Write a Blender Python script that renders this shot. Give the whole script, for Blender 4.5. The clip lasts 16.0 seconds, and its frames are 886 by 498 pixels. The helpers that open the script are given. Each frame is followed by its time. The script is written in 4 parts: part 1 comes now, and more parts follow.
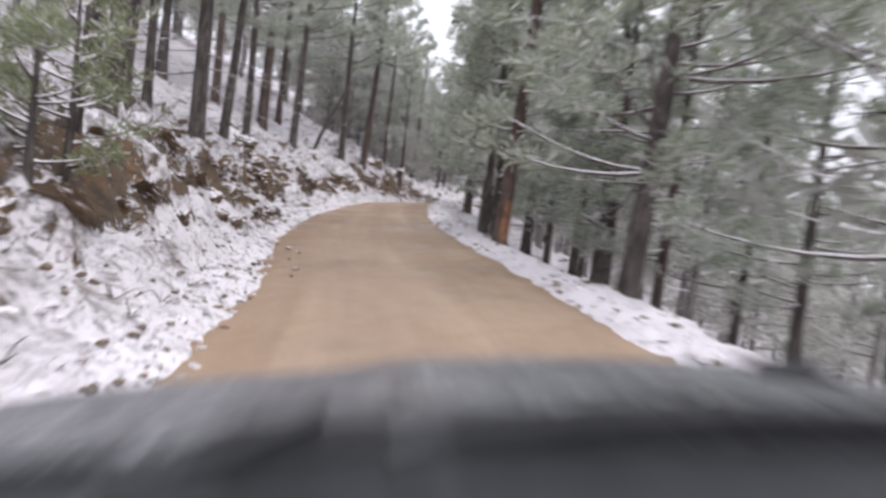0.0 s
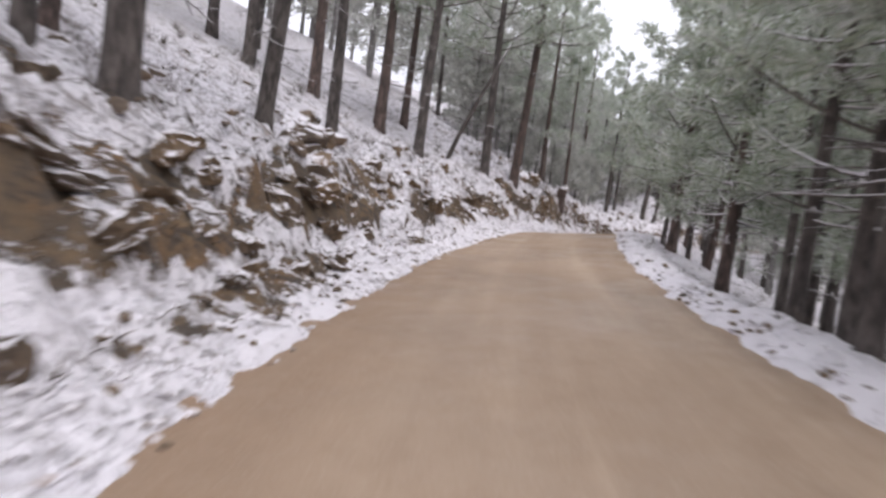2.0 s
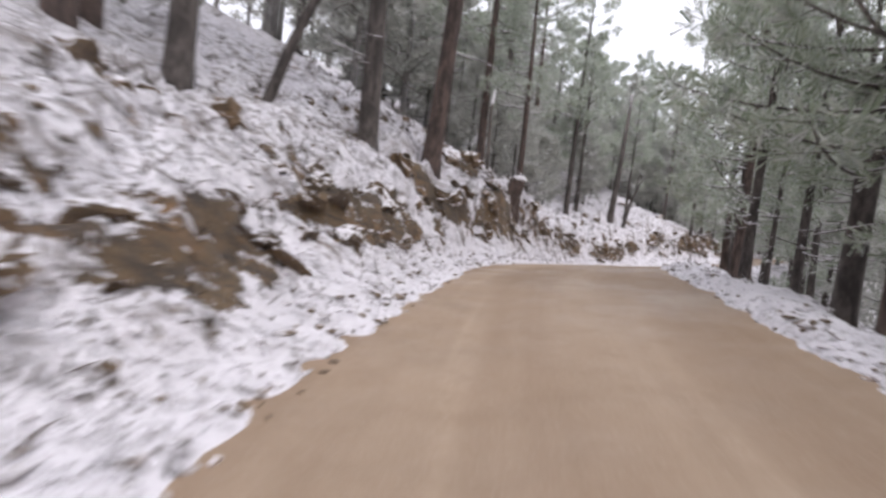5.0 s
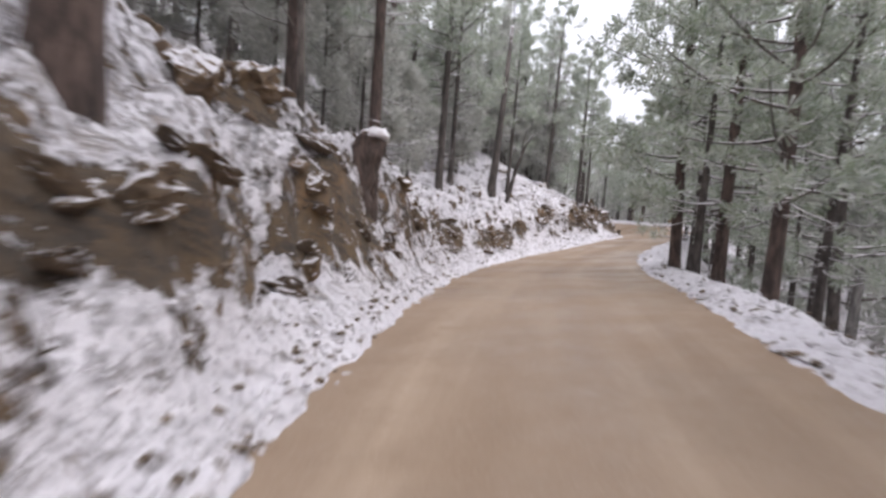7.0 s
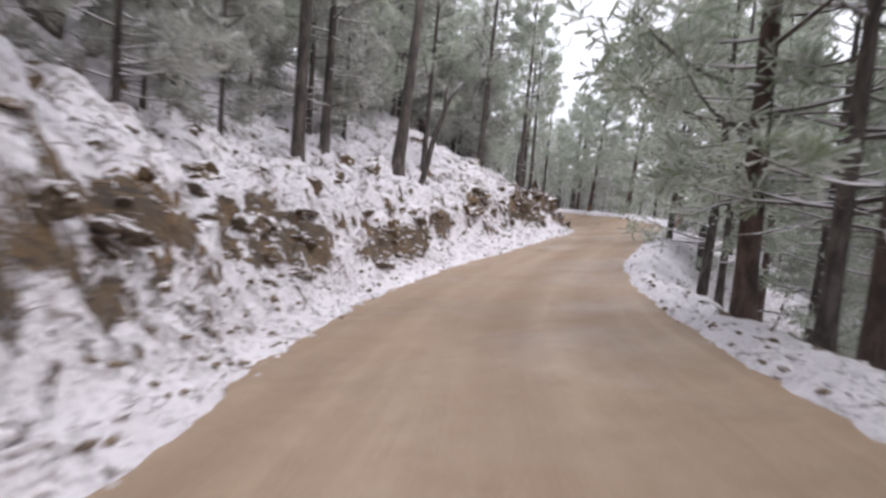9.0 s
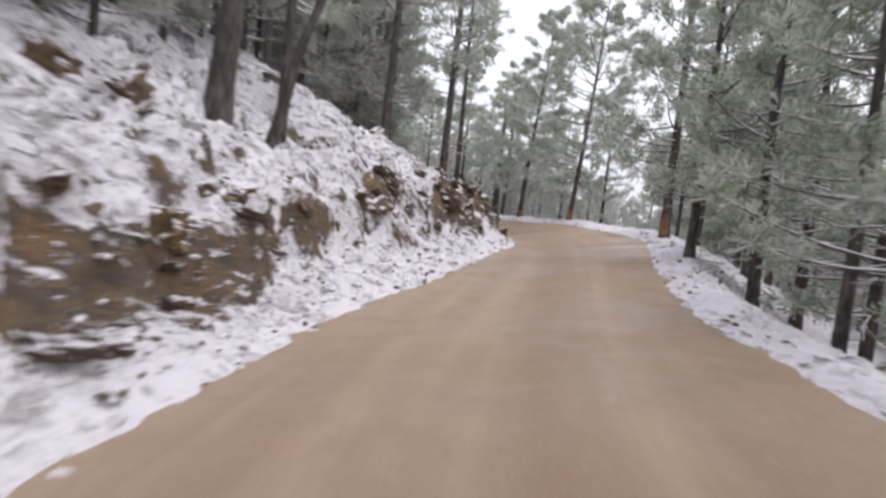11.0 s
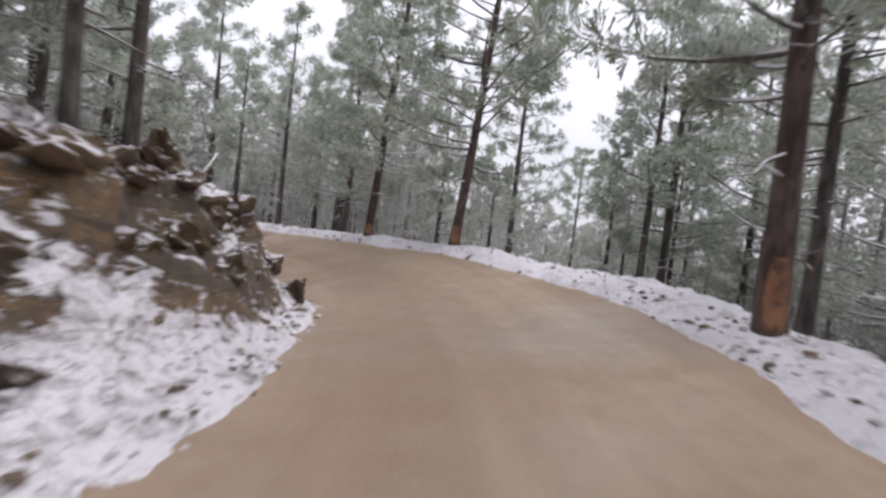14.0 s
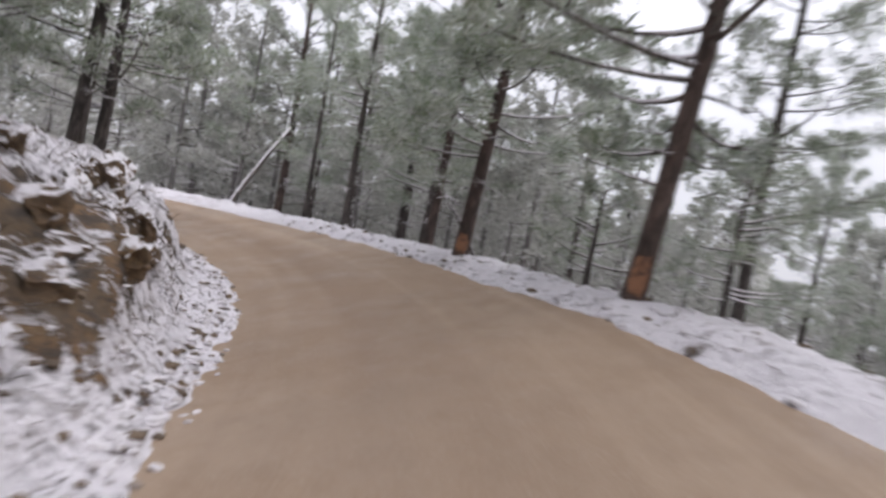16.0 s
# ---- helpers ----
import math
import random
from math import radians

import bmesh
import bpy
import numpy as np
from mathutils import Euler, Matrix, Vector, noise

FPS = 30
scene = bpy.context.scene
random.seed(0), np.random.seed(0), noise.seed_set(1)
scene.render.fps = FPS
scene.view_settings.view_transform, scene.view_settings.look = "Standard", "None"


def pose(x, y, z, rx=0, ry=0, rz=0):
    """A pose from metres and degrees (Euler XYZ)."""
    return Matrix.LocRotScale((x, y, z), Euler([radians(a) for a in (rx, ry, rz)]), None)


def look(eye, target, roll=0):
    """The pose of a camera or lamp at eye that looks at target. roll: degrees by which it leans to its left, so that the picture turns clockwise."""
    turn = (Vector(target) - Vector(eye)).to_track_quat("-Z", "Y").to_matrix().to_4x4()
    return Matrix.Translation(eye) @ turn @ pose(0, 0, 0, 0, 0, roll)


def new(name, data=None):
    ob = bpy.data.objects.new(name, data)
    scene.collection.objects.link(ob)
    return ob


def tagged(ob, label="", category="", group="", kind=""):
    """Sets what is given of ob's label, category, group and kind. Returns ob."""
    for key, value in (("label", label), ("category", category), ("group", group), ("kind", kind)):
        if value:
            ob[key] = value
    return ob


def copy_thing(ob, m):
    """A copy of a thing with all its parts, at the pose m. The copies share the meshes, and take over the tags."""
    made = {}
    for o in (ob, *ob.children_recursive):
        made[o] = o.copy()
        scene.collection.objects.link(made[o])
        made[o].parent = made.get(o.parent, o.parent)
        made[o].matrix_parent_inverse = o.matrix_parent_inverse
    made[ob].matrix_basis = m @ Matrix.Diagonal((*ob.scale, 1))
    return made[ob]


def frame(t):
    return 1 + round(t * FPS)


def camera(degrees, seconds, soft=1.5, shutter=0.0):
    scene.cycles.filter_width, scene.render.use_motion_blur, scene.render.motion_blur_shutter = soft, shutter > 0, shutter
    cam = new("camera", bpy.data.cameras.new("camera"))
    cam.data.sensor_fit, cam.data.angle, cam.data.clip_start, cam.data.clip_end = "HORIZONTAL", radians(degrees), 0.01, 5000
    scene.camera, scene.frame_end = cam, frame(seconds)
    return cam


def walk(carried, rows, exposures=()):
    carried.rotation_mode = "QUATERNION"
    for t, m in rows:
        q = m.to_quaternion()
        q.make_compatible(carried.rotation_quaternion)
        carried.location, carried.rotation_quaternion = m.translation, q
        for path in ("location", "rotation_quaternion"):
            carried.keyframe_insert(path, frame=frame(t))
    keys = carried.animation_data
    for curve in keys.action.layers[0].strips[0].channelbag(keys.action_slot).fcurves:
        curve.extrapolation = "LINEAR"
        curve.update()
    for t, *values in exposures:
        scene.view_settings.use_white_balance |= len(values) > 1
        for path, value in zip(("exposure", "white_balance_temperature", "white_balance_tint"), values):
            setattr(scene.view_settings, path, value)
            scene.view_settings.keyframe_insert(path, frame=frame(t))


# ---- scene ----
cam = camera(74.2, 16.0, soft=2.8, shutter=0.65)
PATH = [
    (0, (0.002, 0.000, 1.502), (-0.069, 1.994, 1.353), 7.4),
    (0.5, (-0.305, 2.580, 1.555), (-0.595, 4.553, 1.408), 7.8),
    (1, (-0.782, 5.099, 1.585), (-1.217, 7.046, 1.436), 8.2),
    (1.5, (-1.275, 7.568, 1.656), (-1.779, 9.498, 1.517), 7.8),
    (2, (-1.854, 10.037, 1.683), (-2.428, 11.948, 1.542), 7.8),
    (2.5, (-2.464, 12.476, 1.729), (-3.062, 14.380, 1.592), 7.4),
    (3, (-3.007, 14.842, 1.815), (-3.609, 16.744, 1.671), 7.7),
    (3.5, (-3.477, 17.154, 1.912), (-4.052, 19.065, 1.774), 7.8),
    (4, (-3.835, 19.427, 1.969), (-4.359, 21.353, 1.834), 7.5),
    (4.5, (-4.141, 21.832, 2.038), (-4.581, 23.780, 1.924), 7.2),
    (7, (-5.014, 33.906, 2.688), (-4.835, 35.891, 2.513), 4.5),
    (7.5, (-4.593, 36.200, 2.742), (-4.331, 38.174, 2.554), 4.6),
    (8, (-4.056, 38.352, 2.730), (-3.732, 40.315, 2.524), 4.8),
    (8.5, (-3.480, 40.609, 2.685), (-3.101, 42.561, 2.472), 5.1),
    (9, (-2.800, 42.790, 2.614), (-2.383, 44.735, 2.408), 5.2),
    (11.5, (0.467, 53.629, 1.978), (1.295, 55.445, 1.856), 6.7),
    (12, (1.794, 55.901, 2.050), (2.702, 57.680, 1.941), 6.8),
    (12.5, (3.117, 57.675, 2.151), (4.083, 59.422, 2.038), 5.9),
    (13, (4.360, 59.525, 2.226), (5.385, 61.240, 2.137), 5.4),
    (13.5, (5.630, 61.297, 2.367), (6.712, 62.977, 2.283), 6.1),
    (14, (6.835, 62.921, 2.481), (7.930, 64.593, 2.408), 6.5),
    (14.5, (7.939, 64.531, 2.606), (9.017, 66.215, 2.543), 6.2),
    (15, (8.894, 66.107, 2.740), (9.900, 67.833, 2.653), 6.2),
    (15.5, (9.805, 67.831, 2.755), (10.714, 69.609, 2.639), 7.4),
    (16, (10.705, 69.856, 2.566), (11.440, 71.713, 2.461), 10.7),
]
walk(cam, [(t, look(eye, target, roll)) for t, eye, target, roll in PATH], exposures=[(0, -0.15), (1.5, -0.12), (4.5, -0.12), (9, -0.05), (11.5, -0.2), (13.5, -0.3), (14.5, -0.42), (15.3, -0.53), (16, -0.4)])

# ---- overcast winter light ----
world = bpy.data.worlds.new("overcast_sky")
scene.world = world
world.use_nodes = True
wn, wl = world.node_tree.nodes, world.node_tree.links
wn.clear()
sky = wn.new("ShaderNodeTexSky")
sky.sky_type, sky.sun_disc, sky.sun_elevation, sky.sun_rotation = "NISHITA", False, radians(50), radians(20)
# the cloud deck is two and a half times as bright overhead as at the horizon
up, split = wn.new("ShaderNodeTexCoord"), wn.new("ShaderNodeSeparateXYZ")
deck = wn.new("ShaderNodeMapRange")
deck.inputs["From Min"].default_value, deck.inputs["From Max"].default_value = 0.0, 1.0
deck.inputs["To Min"].default_value, deck.inputs["To Max"].default_value = 0.42, 1.1
cloud = wn.new("ShaderNodeVectorMath")
cloud.operation = "SCALE"
cloud.inputs[0].default_value = (23.6, 23.6, 26.2)
grey = wn.new("ShaderNodeMix")
grey.data_type = "RGBA"
grey.inputs[0].default_value = 0.95
bg, wout = wn.new("ShaderNodeBackground"), wn.new("ShaderNodeOutputWorld")
bg.inputs["Strength"].default_value = 0.1
wl.new(up.outputs["Generated"], split.inputs[0])
wl.new(split.outputs[2], deck.inputs["Value"])
wl.new(deck.outputs[0], cloud.inputs["Scale"])
wl.new(sky.outputs[0], grey.inputs[6])
wl.new(cloud.outputs[0], grey.inputs[7])
wl.new(grey.outputs[2], bg.inputs["Color"])
wl.new(bg.outputs[0], wout.inputs["Surface"])
sun = new("sun", bpy.data.lights.new("sun", "SUN"))
sun.data.energy, sun.data.angle, sun.data.color = 1.4, radians(50), (1, 0.97, 0.93)
sun.matrix_world = look((4, -6, 14), (0, 0, 0))


# ---- materials ----
class Mat:
    """A node material with the usual nodes at hand."""

    def __init__(self, name, rough=0.9, metal=0.0):
        self.mat = bpy.data.materials.new(name)
        self.mat.use_nodes = True
        self.n, self.l = self.mat.node_tree.nodes, self.mat.node_tree.links
        self.b = self.n["Principled BSDF"]
        self.b.inputs["Roughness"].default_value, self.b.inputs["Metallic"].default_value = rough, metal
        self.where = self.n.new("ShaderNodeTexCoord").outputs["Object"]

    def noise(self, scale, detail=4, rough=0.6, where=None, distortion=0.0):
        k = self.n.new("ShaderNodeTexNoise")
        k.inputs["Scale"].default_value, k.inputs["Detail"].default_value = scale, detail
        k.inputs["Roughness"].default_value, k.inputs["Distortion"].default_value = rough, distortion
        self.l.new(where or self.where, k.inputs["Vector"])
        return k.outputs["Fac"]

    def stretched(self, x, y, z):
        k = self.n.new("ShaderNodeMapping")
        k.inputs["Scale"].default_value = (x, y, z)
        self.l.new(self.where, k.inputs["Vector"])
        return k.outputs[0]

    def ramp(self, fac, *stops):
        k = self.n.new("ShaderNodeValToRGB")
        e = k.color_ramp.elements
        while len(e) < len(stops):
            e.new(0.5)
        for el, (at, c) in zip(e, stops):
            el.position = at
            el.color = (c, c, c, 1) if isinstance(c, (int, float)) else (*c, 1)
        self.l.new(fac, k.inputs[0])
        return k.outputs[0]

    def math(self, op, a, b=None):
        k = self.n.new("ShaderNodeMath")
        k.operation = op
        for i, v in enumerate((a, b)):
            if v is None:
                continue
            if isinstance(v, (int, float)):
                k.inputs[i].default_value = v
            else:
                self.l.new(v, k.inputs[i])
        return k.outputs[0]

    def mix(self, fac, a, b, mode="MIX"):
        k = self.n.new("ShaderNodeMix")
        k.data_type, k.blend_type = "RGBA", mode
        for i, v in ((0, fac), (6, a), (7, b)):
            if isinstance(v, (int, float)):
                k.inputs[i].default_value = v
            elif isinstance(v, tuple):
                k.inputs[i].default_value = (*v, 1)
            else:
                self.l.new(v, k.inputs[i])
        return k.outputs[2]

    def upward(self):
        g, x = self.n.new("ShaderNodeNewGeometry"), self.n.new("ShaderNodeSeparateXYZ")
        self.l.new(g.outputs["Normal"], x.inputs[0])
        return x.outputs[2]

    def stored(self, name):
        """A value that the mesh carries point by point."""
        k = self.n.new("ShaderNodeAttribute")
        k.attribute_name = name
        return k.outputs["Fac"]

    def beds(self, dip, thin):
        """Places squeezed across beds that dip along y, for layered earth and rock."""
        x, c = self.n.new("ShaderNodeSeparateXYZ"), self.n.new("ShaderNodeCombineXYZ")
        self.l.new(self.where, x.inputs[0])
        self.l.new(x.outputs[0], c.inputs[0])
        self.l.new(x.outputs[1], c.inputs[1])
        self.l.new(self.math("MULTIPLY", self.math("ADD", x.outputs[2], self.math("MULTIPLY", x.outputs[1], dip)), thin), c.inputs[2])
        return c.outputs[0]

    def island(self):
        return self.n.new("ShaderNodeNewGeometry").outputs["Random Per Island"]

    def each(self):
        return self.n.new("ShaderNodeObjectInfo").outputs["Random"]

    def bump(self, height, strength=0.5, distance=0.02):
        k = self.n.new("ShaderNodeBump")
        k.inputs["Strength"].default_value, k.inputs["Distance"].default_value = strength, distance
        self.l.new(height, k.inputs["Height"])
        self.l.new(k.outputs[0], self.b.inputs["Normal"])
        return self

    def colour(self, c):
        if isinstance(c, tuple):
            self.b.inputs["Base Color"].default_value = (*c, 1)
        else:
            self.l.new(c, self.b.inputs["Base Color"])
        return self

    def rough(self, fac):
        self.l.new(fac, self.b.inputs["Roughness"])
        return self


SNOW = (0.8, 0.765, 0.8)


def snowy_land():
    """Thin fresh snow over brown earth: bare where the bank has slipped, broken by litter up the slope."""
    m = Mat("snowy_earth", 0.88)
    bare, litter = m.stored("bare"), m.stored("litter")
    earth = m.mix(m.ramp(m.noise(0.45, 5, 0.6), (0.38, 0.0), (0.62, 1.0)), (0.105, 0.074, 0.05), (0.185, 0.122, 0.068))
    earth = m.mix(m.ramp(m.noise(1.3, 4, 0.65), (0.5, 0.0), (0.63, 0.85)), earth, (0.25, 0.14, 0.065))
    earth = m.mix(m.ramp(m.noise(2.6, 5, 0.7, None, 0.6), (0.5, 0.0), (0.62, 0.8)), earth, (0.066, 0.052, 0.043))
    earth = m.mix(m.ramp(m.noise(9, 5, 0.75), (0.42, 0.0), (0.7, 0.7)), earth, (0.082, 0.07, 0.06))
    bed = m.noise(1.7, 6, 0.7, m.beds(0.38, 4.0), 0.5)
    earth = m.mix(m.ramp(bed, (0.52, 0.0), (0.6, 0.85)), earth, (0.058, 0.047, 0.041))
    # how firmly the snow lies: by the slope, in drifts of several sizes
    lie = m.math("MULTIPLY", m.ramp(m.upward(), (0.15, 0.3), (0.45, 0.62), (0.65, 0.8), (1.0, 1.0)), 0.55)
    lie = m.math("ADD", lie, m.math("MULTIPLY", m.math("SUBTRACT", m.noise(1.5, 7, 0.7, m.stretched(1, 1, 0.8), 0.8), 0.5), 1.15))
    lie = m.math("ADD", lie, m.math("MULTIPLY", m.math("SUBTRACT", m.noise(6, 5, 0.72), 0.5), 0.7))
    lie = m.math("ADD", lie, m.math("MULTIPLY", m.math("SUBTRACT", m.noise(0.6, 3, 0.6), 0.5), 0.5))
    slip = m.math("ADD", bare, m.math("MULTIPLY", m.math("SUBTRACT", m.noise(2.1, 5, 0.65, None, 0.5), 0.5), 1.1))
    slip = m.math("ADD", slip, m.math("MULTIPLY", m.math("SUBTRACT", m.noise(8, 4, 0.7), 0.5), 0.55))
    held = m.math("ADD", m.ramp(bed, (0.4, 0.0), (0.54, 0.34)), m.ramp(m.noise(4.4, 5, 0.72, None, 0.8), (0.36, 0.2), (0.6, 0.0)))
    lie = m.math("SUBTRACT", lie, m.math("MULTIPLY", m.ramp(slip, (0.42, 0.0), (0.62, 1.0)), held))
    cover = m.ramp(lie, (0.235, 0.0), (0.315, 1.0))
    # needles, stones, twigs and clods that the thin snow does not hide
    specks = m.ramp(m.math("ADD", m.noise(13, 5, 0.75, m.stretched(1, 1, 0.6), 1.0), m.math("MULTIPLY", litter, 0.03)), (0.55, 0.0), (0.63, 0.85))
    specks = m.math("MULTIPLY", specks, m.math("MAXIMUM", m.ramp(m.noise(0.9, 3), (0.4, 0.08), (0.62, 0.9)), m.math("MULTIPLY", litter, 0.9)))
    clumps = m.ramp(m.math("ADD", m.noise(2.5, 6, 0.68, m.beds(0.38, 1.8), 0.5), m.math("MULTIPLY", litter, 0.09)), (0.59, 0.0), (0.7, 0.7))
    cover = m.math("MULTIPLY", cover, m.math("SUBTRACT", 1.0, m.math("MAXIMUM", specks, clumps)))
    white = m.mix(m.noise(0.8, 3), (0.73, 0.695, 0.74), (0.83, 0.79, 0.825))
    m.colour(m.mix(cover, earth, white))
    m.bump(m.mix(0.4, m.mix(0.5, m.mix(0.5, bed, m.noise(4, 5, 0.7)), m.noise(13, 5, 0.75)), cover), 0.9, 0.12)
    return m.mat


def snow_clods():
    """Lumps that rolled down: some are snow, some are earth."""
    m = Mat("snow_and_earth_clods", 0.9)
    c = m.ramp(m.island(), (0.0, (0.12, 0.09, 0.068)), (0.28, (0.2, 0.145, 0.1)), (0.36, (0.55, 0.52, 0.54)), (1.0, (0.81, 0.775, 0.81)))
    m.colour(m.mix(m.ramp(m.noise(30, 3), (0.55, 0.0), (0.7, 0.5)), c, (0.3, 0.24, 0.2)))
    m.bump(m.noise(40, 4, 0.7), 0.6, 0.02)
    return m.mat


def muddy_road():
    m = Mat("packed_wet_dirt", 0.6)
    uv = m.n.new("ShaderNodeTexCoord").outputs["UV"]
    drawn = m.n.new("ShaderNodeMapping")
    drawn.inputs["Scale"].default_value = (1.0, 0.045, 1.0)
    m.l.new(uv, drawn.inputs["Vector"])
    tracks = m.noise(1.5, 4, 0.55, drawn.outputs[0], 0.4)
    c = m.mix(m.ramp(m.noise(0.22, 3, 0.5), (0.35, 0.0), (0.65, 1.0)), (0.29, 0.202, 0.138), (0.352, 0.254, 0.18))
    c = m.mix(m.ramp(tracks, (0.5, 0.0), (0.72, 0.75)), c, (0.455, 0.34, 0.245))
    c = m.mix(m.ramp(tracks, (0.28, 0.6), (0.46, 0.0)), c, (0.23, 0.15, 0.098))
    c = m.mix(m.ramp(m.noise(0.5, 3, 0.5, drawn.outputs[0], 0.3), (0.44, 0.0), (0.62, 0.65)), c, (0.225, 0.14, 0.085))
    c = m.mix(m.ramp(m.noise(2.2, 5, 0.65), (0.48, 0.0), (0.7, 0.5)), c, (0.25, 0.168, 0.112))
    c = m.mix(m.ramp(m.noise(45, 3, 0.7), (0.5, 0.0), (0.75, 0.5)), c, (0.47, 0.375, 0.29))
    m.colour(c)
    m.rough(m.ramp(m.noise(0.45, 5, 0.6), (0.36, 0.36), (0.62, 0.8)))
    m.bump(m.mix(0.6, m.mix(0.5, tracks, m.noise(2.5, 4, 0.6)), m.noise(50, 3, 0.7)), 0.4, 0.025)
    return m.mat


def bark(name, light, dark, snow_from=0.62):
    m = Mat(name, 0.95)
    plates = m.noise(9, 5, 0.7, m.stretched(1, 1, 0.28))
    c = m.mix(m.ramp(plates, (0.42, 0.0), (0.6, 1.0)), dark, light)
    c = m.mix(m.ramp(m.noise(1.2, 3), (0.4, 0.0), (0.7, 0.5)), c, dark)
    up = m.math("ADD", m.upward(), m.math("MULTIPLY", m.math("SUBTRACT", m.noise(7, 3), 0.5), 0.7))
    m.colour(m.mix(m.ramp(up, (snow_from, 0.0), (snow_from + 0.12, 1.0)), c, SNOW))
    m.bump(plates, 0.9, 0.04)
    return m.mat


def thin_leaf(m, c):
    """Light passes through the thin blades."""
    through_ = m.n.new("ShaderNodeBsdfTranslucent")
    both = m.n.new("ShaderNodeMixShader")
    both.inputs[0].default_value = 0.55
    m.colour(c)
    m.l.new(c, through_.inputs["Color"])
    m.l.new(m.b.outputs[0], both.inputs[1])
    m.l.new(through_.outputs[0], both.inputs[2])
    m.l.new(both.outputs[0], m.n["Material Output"].inputs["Surface"])
    return m.mat


def needles():
    m = Mat("frosted_pine_needles", 0.7)
    c = m.ramp(m.island(), (0.0, (0.235, 0.28, 0.19)), (0.4, (0.37, 0.412, 0.315)), (0.75, (0.525, 0.552, 0.475)), (1.0, (0.69, 0.69, 0.675)))
    up = m.math("MULTIPLY", m.ramp(m.noise(3.5, 3), (0.5, 0.0), (0.66, 1.0)), 0.55)
    return thin_leaf(m, m.mix(up, c, (0.5, 0.51, 0.52)))


def stone():
    m = Mat("snow_dusted_rock", 0.9)
    c = m.mix(m.ramp(m.noise(4, 5, 0.7), (0.35, 0.0), (0.65, 1.0)), (0.11, 0.09, 0.08), (0.22, 0.17, 0.13))
    c = m.mix(m.each(), c, m.mix(0.5, c, (0.3, 0.19, 0.11)))
    up = m.math("ADD", m.upward(), m.math("MULTIPLY", m.math("SUBTRACT", m.noise(5, 4, 0.7), 0.5), 0.9))
    m.colour(m.mix(m.ramp(up, (0.6, 0.0), (0.75, 1.0)), c, SNOW))
    m.bump(m.noise(12, 5, 0.7), 0.7, 0.04)
    return m.mat


LAND, ROAD = snowy_land(), muddy_road()
BARK = bark("grey_brown_bark", (0.142, 0.12, 0.11), (0.05, 0.042, 0.039))
RED_BARK = bark("reddish_bark", (0.15, 0.105, 0.09), (0.055, 0.041, 0.037))
# paler copy of the bark: haze over the far trunks, put into the colour
HAZED_BARK = bark("hazed_bark", (0.3, 0.28, 0.272), (0.15, 0.14, 0.136))
DEAD = bark("snow_covered_dead_wood", (0.2, 0.17, 0.15), (0.07, 0.06, 0.055), 0.2)
NEEDLES, STONE, CLODS = needles(), stone(), snow_clods()


def hazed_needles():
    """Frosted needles, paled further to put distance haze into their colour."""
    m = Mat("hazed_pine_needles", 0.8)
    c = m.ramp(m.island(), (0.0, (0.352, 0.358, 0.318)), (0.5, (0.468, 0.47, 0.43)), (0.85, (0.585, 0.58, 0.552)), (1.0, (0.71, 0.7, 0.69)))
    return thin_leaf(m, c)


HAZED = hazed_needles()


def mesh_object(name, verts, faces, material, parent=None, smooth=False):
    me = bpy.data.meshes.new(name)
    me.from_pydata([tuple(v) for v in verts], [], faces)
    me.update()
    for mt in (material if isinstance(material, (list, tuple)) else (material,)):
        me.materials.append(mt)
    if smooth:
        me.polygons.foreach_set("use_smooth", [True] * len(me.polygons))
    ob = new(name, me)
    if parent:
        ob.parent = parent
    return ob


# ---- the line of the road and the lie of the land ----
# nodes of the driven line on the road's surface, then an even bend to the left
NODES = [(4.2, -42, 0.1), (2.6, -24, 0.1), (0.55, -6, 0.08), (0, 0, 0.09), (-0.35, 2.56, 0.14), (-1.18, 7, 0.22), (-2.22, 11.5, 0.31), (-3.22, 16, 0.45),
         (-3.95, 20.5, 0.59), (-4.4, 25, 0.78), (-4.76, 29.5, 1.02), (-4.84, 34, 1.25), (-4, 38.5, 1.3), (-2.74, 43, 1.18),
         (-1.43, 47.5, 0.91), (-0.04, 52, 0.65), (2.3, 56.5, 0.68), (5.43, 61, 0.94), (8.46, 65.5, 1.24), (10.76, 69.96, 1.2)]
STEP = 0.5


def road_line():
    n = np.array(NODES, float)
    ys = np.arange(n[0, 1], n[-1, 1] + 1e-6, STEP)
    q = np.stack([np.interp(ys, n[:, 1], n[:, k]) for k in range(3)], 1)
    pad = np.concatenate([2 * q[0] - q[4:0:-1], q, 2 * q[-1] - q[-2:-6:-1]])
    q = sum(pad[k:k + len(q)] for k in range(9)) / 9
    out, p = [], q[-1]
    heading = math.atan2(q[-1, 0] - q[-3, 0], q[-1, 1] - q[-3, 1])
    for k in range(150):
        heading -= STEP * (0.05 if k < 62 else -0.012)
        p = p + STEP * np.array([math.sin(heading), math.cos(heading), 0.004])
        out.append(p)
    return np.concatenate([q, np.array(out)])


LINE = road_line()
FIRST = int(round((0 - NODES[0][1]) / STEP))  # the line's index at y = 0
_t = np.gradient(LINE[:, :2], axis=0)
_t /= np.linalg.norm(_t, axis=1, keepdims=True)
RIGHT = np.stack([_t[:, 1], -_t[:, 0]], 1)
AHEAD = _t


